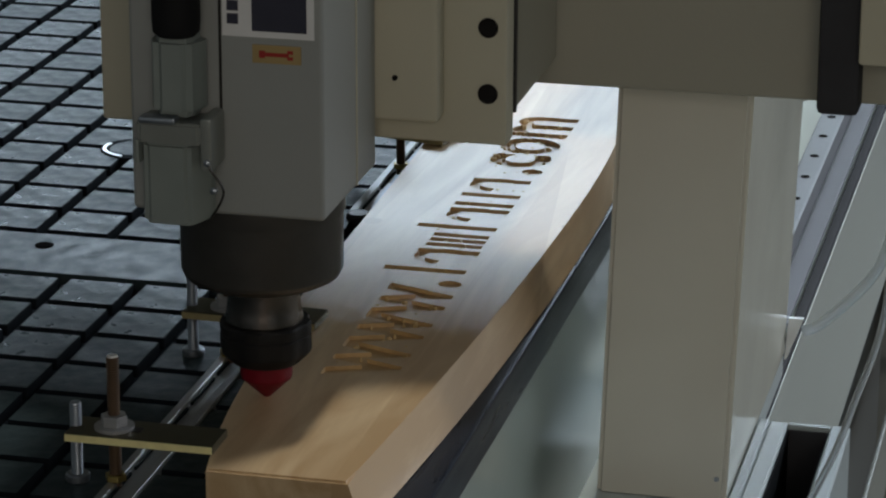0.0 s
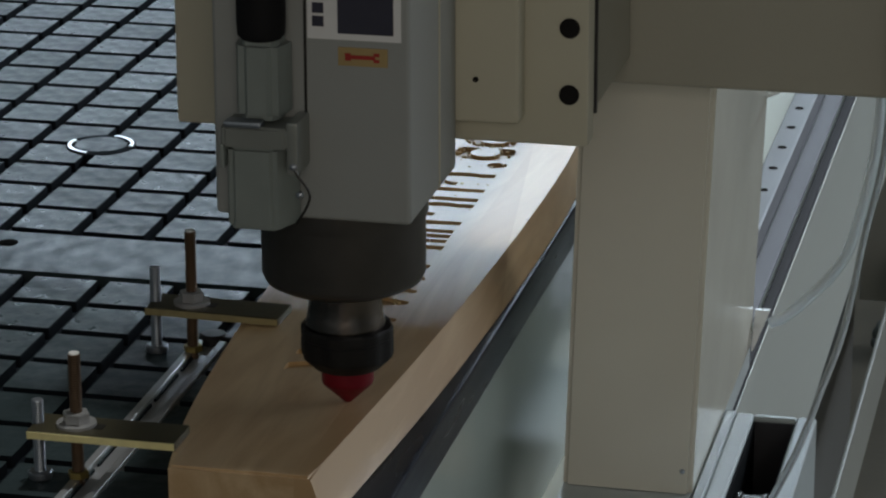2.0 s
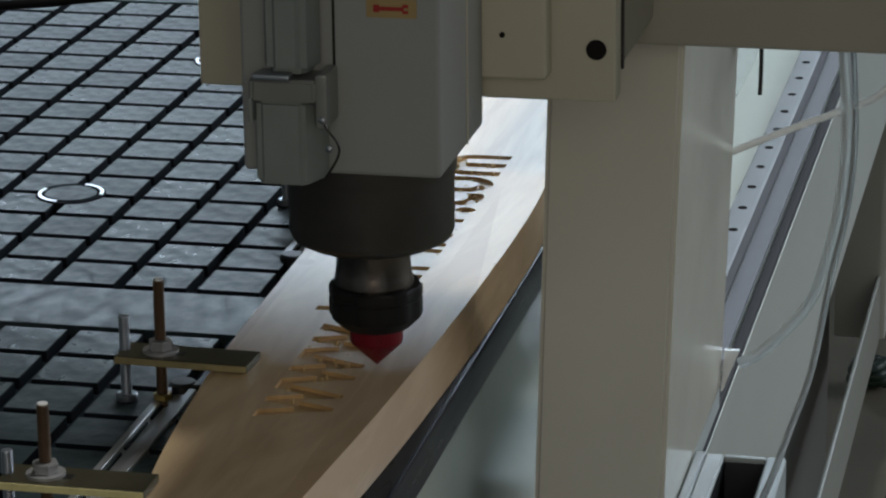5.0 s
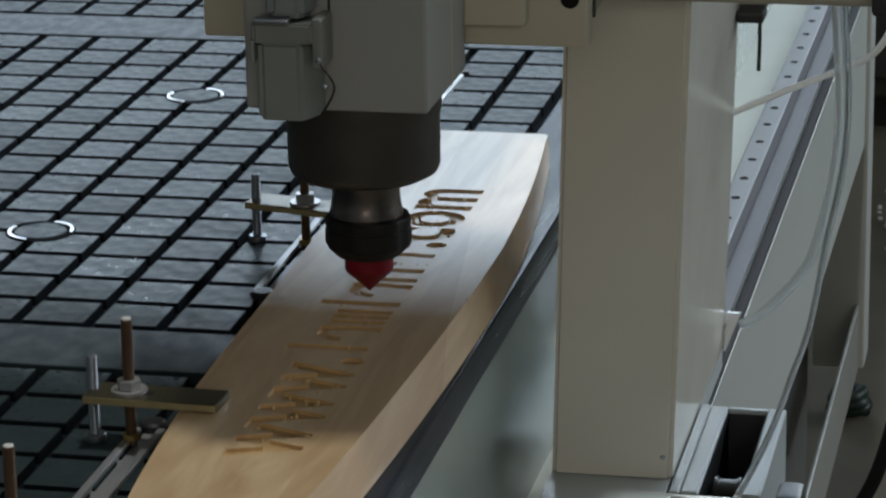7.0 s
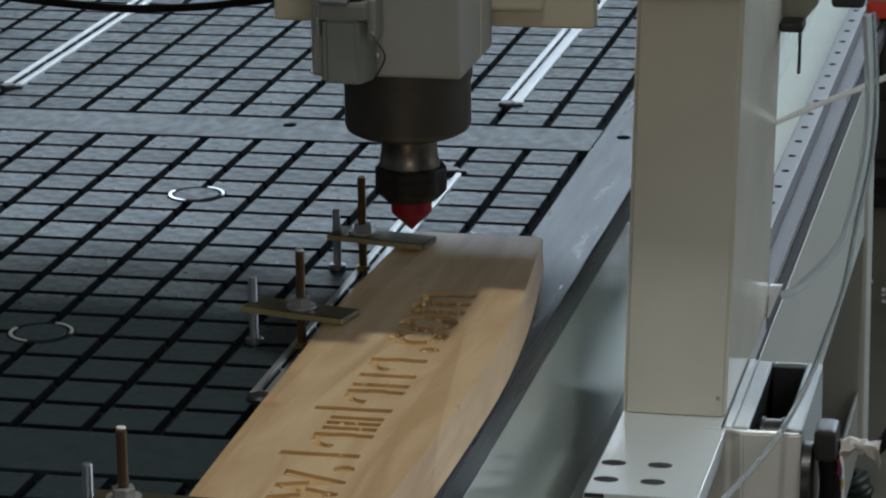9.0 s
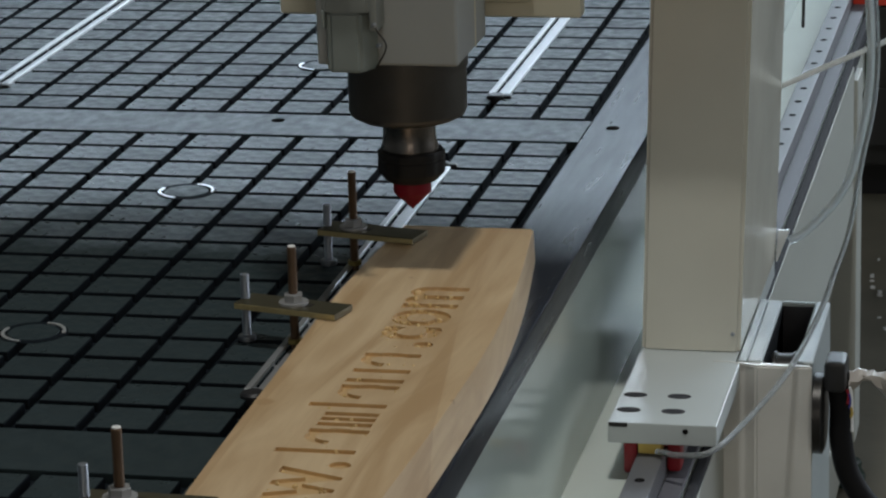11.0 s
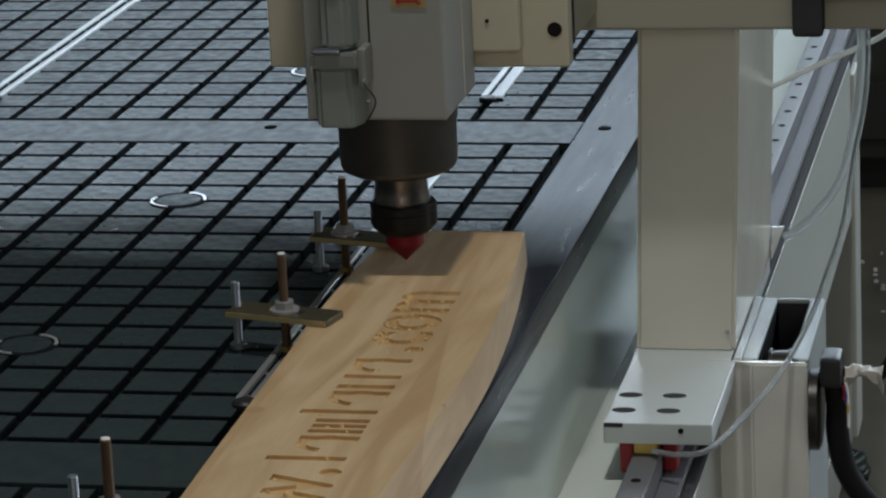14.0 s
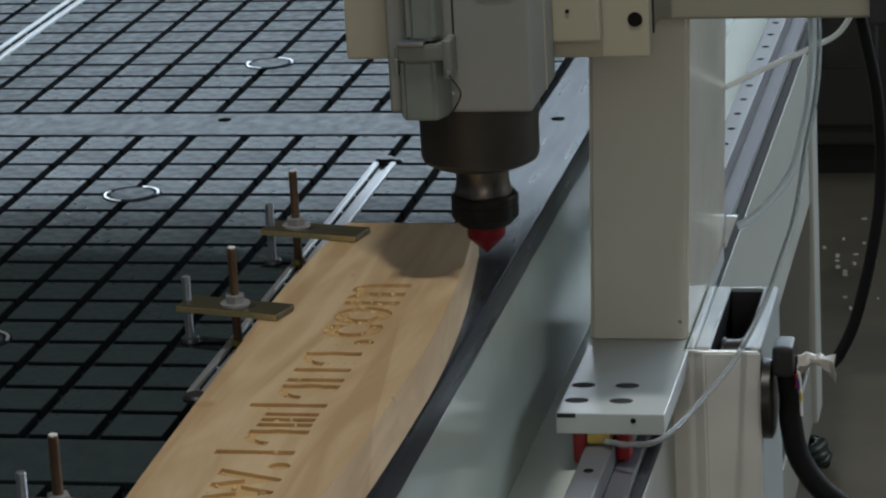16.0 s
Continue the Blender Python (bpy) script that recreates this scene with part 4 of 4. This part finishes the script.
            if v.co.x > 0.16:
                v.co.x = 0.1556
    part("lit_gap_wedge", bm, WHITE_PLASTIC, g, "small white wedge put in for the lit gap behind the leg")
    # air and oil lines
    air = part("air_tube", tube([(0.148, 0.092, 0.0125), (0.193, 0.07, 0.038), (0.229, 0.05, 0.058), (0.256, 0.03, 0.078), (0.276, 0.02, 0.120)], 0.0023), TUBE_WHITE, g, "white air tube")
    part("oil_tube", tube([(0.1638, 0.0895, -0.0995), (0.174, 0.0895, -0.094), (0.190, 0.088, -0.078), (0.205, 0.08, -0.058), (0.216, 0.06, -0.032), (0.228, 0.04, 0.02), (0.233, 0.03, 0.07), (0.230, 0.02, 0.1395)], 0.0036), TUBE_CLEAR, g, "clear oil tube")
    part("grease_tube", tube([(0.234, 0.03, 0.1395), (0.2375, 0.03, 0.084), (0.238, 0.02, 0.055), (0.236, 0.0, 0.028), (0.231, -0.03, 0.0), (0.225, -0.07, -0.043), (0.217, -0.11, -0.067), (0.209, -0.16, -0.087), (0.193, -0.215, -0.111), (0.174, -0.28, -0.1225), (0.155, -0.343, -0.1275), (0.134, -0.347, -0.1310), (0.114, -0.336, -0.1330)], 0.0021), TUBE_GREASE, g, "clear grease tube")
    part("cable_boot", box(0.218, 0.234, -0.205, -0.175, -0.130, -0.106, 0.004), BLACK_PLASTIC, g, "black cable boot")
    part("motor_cable", tube([(0.227, -0.19, -0.118), (0.2295, -0.19, -0.145), (0.2295, -0.19, -0.168), (0.236, -0.19, -0.198), (0.256, -0.19, -0.226), (0.290, -0.185, -0.248), (0.34, -0.18, -0.26)], 0.0085), BLACK_RUBBER, g, "thick black motor cable")
    part("red_wire", tube([(0.2345, -0.20, -0.128), (0.2358, -0.2, -0.133), (0.2350, -0.2, -0.139)], 0.0010, 8), RED_WIPER, g, "red wire")
    part("blue_wire", tube([(0.2362, -0.2005, -0.131), (0.2372, -0.2005, -0.136), (0.2366, -0.2005, -0.142)], 0.0009, 8), BLUE_WIRE, g, "blue wire")
    part("yellow_wire", tube([(0.2376, -0.2008, -0.141), (0.2384, -0.2008, -0.145), (0.2378, -0.2008, -0.149)], 0.0010, 8), YELLOW_NIPPLE, g, "yellow wire")
    part("white_wire", tube([(0.2366, -0.2, -0.126), (0.2380, -0.2, -0.134), (0.2386, -0.2, -0.160)], 0.0011, 8), WHITE_PLASTIC, g, "white wire")
    bm = bmesh.new()
    rng = random.Random(8)
    grid = [[bm.verts.new((0.234 + 0.0036 * i + rng.uniform(-0.001, 0.001), -0.187 - 0.006 * math.sin(math.pi * j / 4) + rng.uniform(-0.002, 0.002),
                           -0.1175 - (0.0052 - 0.0034 * math.sin(math.pi * min(1, i / 8))) * j + rng.uniform(-0.0017, 0.0017))) for j in range(5)] for i in range(9)]
    for i in range(8):
        for j in range(4):
            bm.faces.new((grid[i][j], grid[i + 1][j], grid[i + 1][j + 1], grid[i][j + 1]))
    ext = bmesh.ops.extrude_face_region(bm, geom=bm.faces[:])
    bmesh.ops.translate(bm, vec=(0, 0.003, 0), verts=[v for v in ext["geom"] if isinstance(v, bmesh.types.BMVert)])
    tagged(part("plastic_wrap", bm, WRAP, g, "torn white plastic wrapping"), kind="stuff")
    part("hanging_cable", tube([(0.258, -0.18, -0.128), (0.266, -0.18, -0.118), (0.278, -0.18, -0.09), (0.291, -0.18, -0.035), (0.297, -0.18, 0.014), (0.295, -0.18, 0.076), (0.283, -0.18, 0.1395)], 0.0044), BLACK_RUBBER, g, "black hanging cable")
    return g, air


setting()
back_clutter()
machine_bed()
work_board()
clamp(-0.0945, -1.072, 0, 0.064, 0.040, -0.002, LIT_EDGE, "yellow step clamp with threaded rod at the board's near end")
clamp(-0.0930, -0.894, -2, 0.068, 0.047, -0.003, DIM_EDGE, "yellow step clamp with tall rusty threaded rod")
clamp(-0.0888, -0.540, -14, 0.066, 0.044, -0.018, DIM_EDGE, "tilted yellow step clamp beside the carved board")
clamp(-0.0918, -0.362, -13, 0.068, 0.043, -0.003, DIM_EDGE, "yellow step clamp over the board's far end")
SPINDLE = spindle_head()
BEAM = cross_beam()
GANTRY, AIR_TUBE = gantry()


# ---- what moves ----
# seconds, cutter across the bed, cutter height, gantry along the bed
TRAVEL = [
    (0, -0.0405, 0.0225, -0.589), (0.5, -0.0405, 0.0225, -0.589), (0.7, -0.039, 0.0225, -0.589), (1, -0.026, 0.0225, -0.589),
    (1.5, -0.003, 0.0225, -0.589), (2, 0.019, 0.0225, -0.589), (2.5, 0.042, 0.0225, -0.589), (2.75, 0.050, 0.023, -0.589),
    (3, 0.0505, 0.0255, -0.589), (3.5, 0.050, 0.035, -0.589), (4, 0.050, 0.0465, -0.589), (4.5, 0.050, 0.058, -0.589),
    (5, 0.050, 0.069, -0.589), (5.5, 0.050, 0.076, -0.589), (5.9, 0.0495, 0.077, -0.587), (6.1, 0.046, 0.077, -0.573),
    (6.5, 0.0345, 0.077, -0.517), (7, 0.028, 0.078, -0.444), (7.5, 0.021, 0.081, -0.367), (8, 0.0105, 0.083, -0.288),
    (8.2, 0.0045, 0.084, -0.256), (9, -0.015, 0.084, -0.130), (9.6, -0.031, 0.082, -0.034), (9.9, -0.036, 0.080, -0.006),
    (10.3, -0.0365, 0.074, -0.004), (10.5, -0.0370, 0.070, -0.004), (11, -0.0370, 0.059, -0.004), (11.5, -0.0370, 0.047, -0.004),
    (12, -0.0365, 0.041, -0.004), (12.5, -0.0365, 0.039, -0.004), (13, -0.0368, 0.035, -0.004), (13.5, -0.0365, 0.030, -0.004),
    (14, -0.0365, 0.0265, -0.004), (14.5, -0.015, 0.0265, -0.004), (15, 0.0075, 0.027, -0.004), (15.5, 0.0300, 0.027, -0.004),
    (16, 0.0520, 0.027, -0.004)]

# seconds, lift of the air tube's slack on the gantry
SLACK = [(0, 0.036), (2.0, 0.033), (3.0, 0.024), (4.2, 0.021), (6.5, 0.030), (7.8, 0.032), (9.0, 0.022), (10.3, 0.013), (12.5, 0.012), (14.5, 0.008), (16, 0.0)]


def motions():
    walk(GANTRY, [(t, pose(0, g, 0)) for t, x, z, g in TRAVEL])
    walk(AIR_TUBE, [(t, pose(0, 0, lift)) for t, lift in SLACK])
    walk(BEAM, [(t, pose(0, g, z - 0.0268)) for t, x, z, g in TRAVEL])
    walk(SPINDLE, [(t, pose(x, -0.413 + g, z)) for t, x, z, g in TRAVEL])


motions()
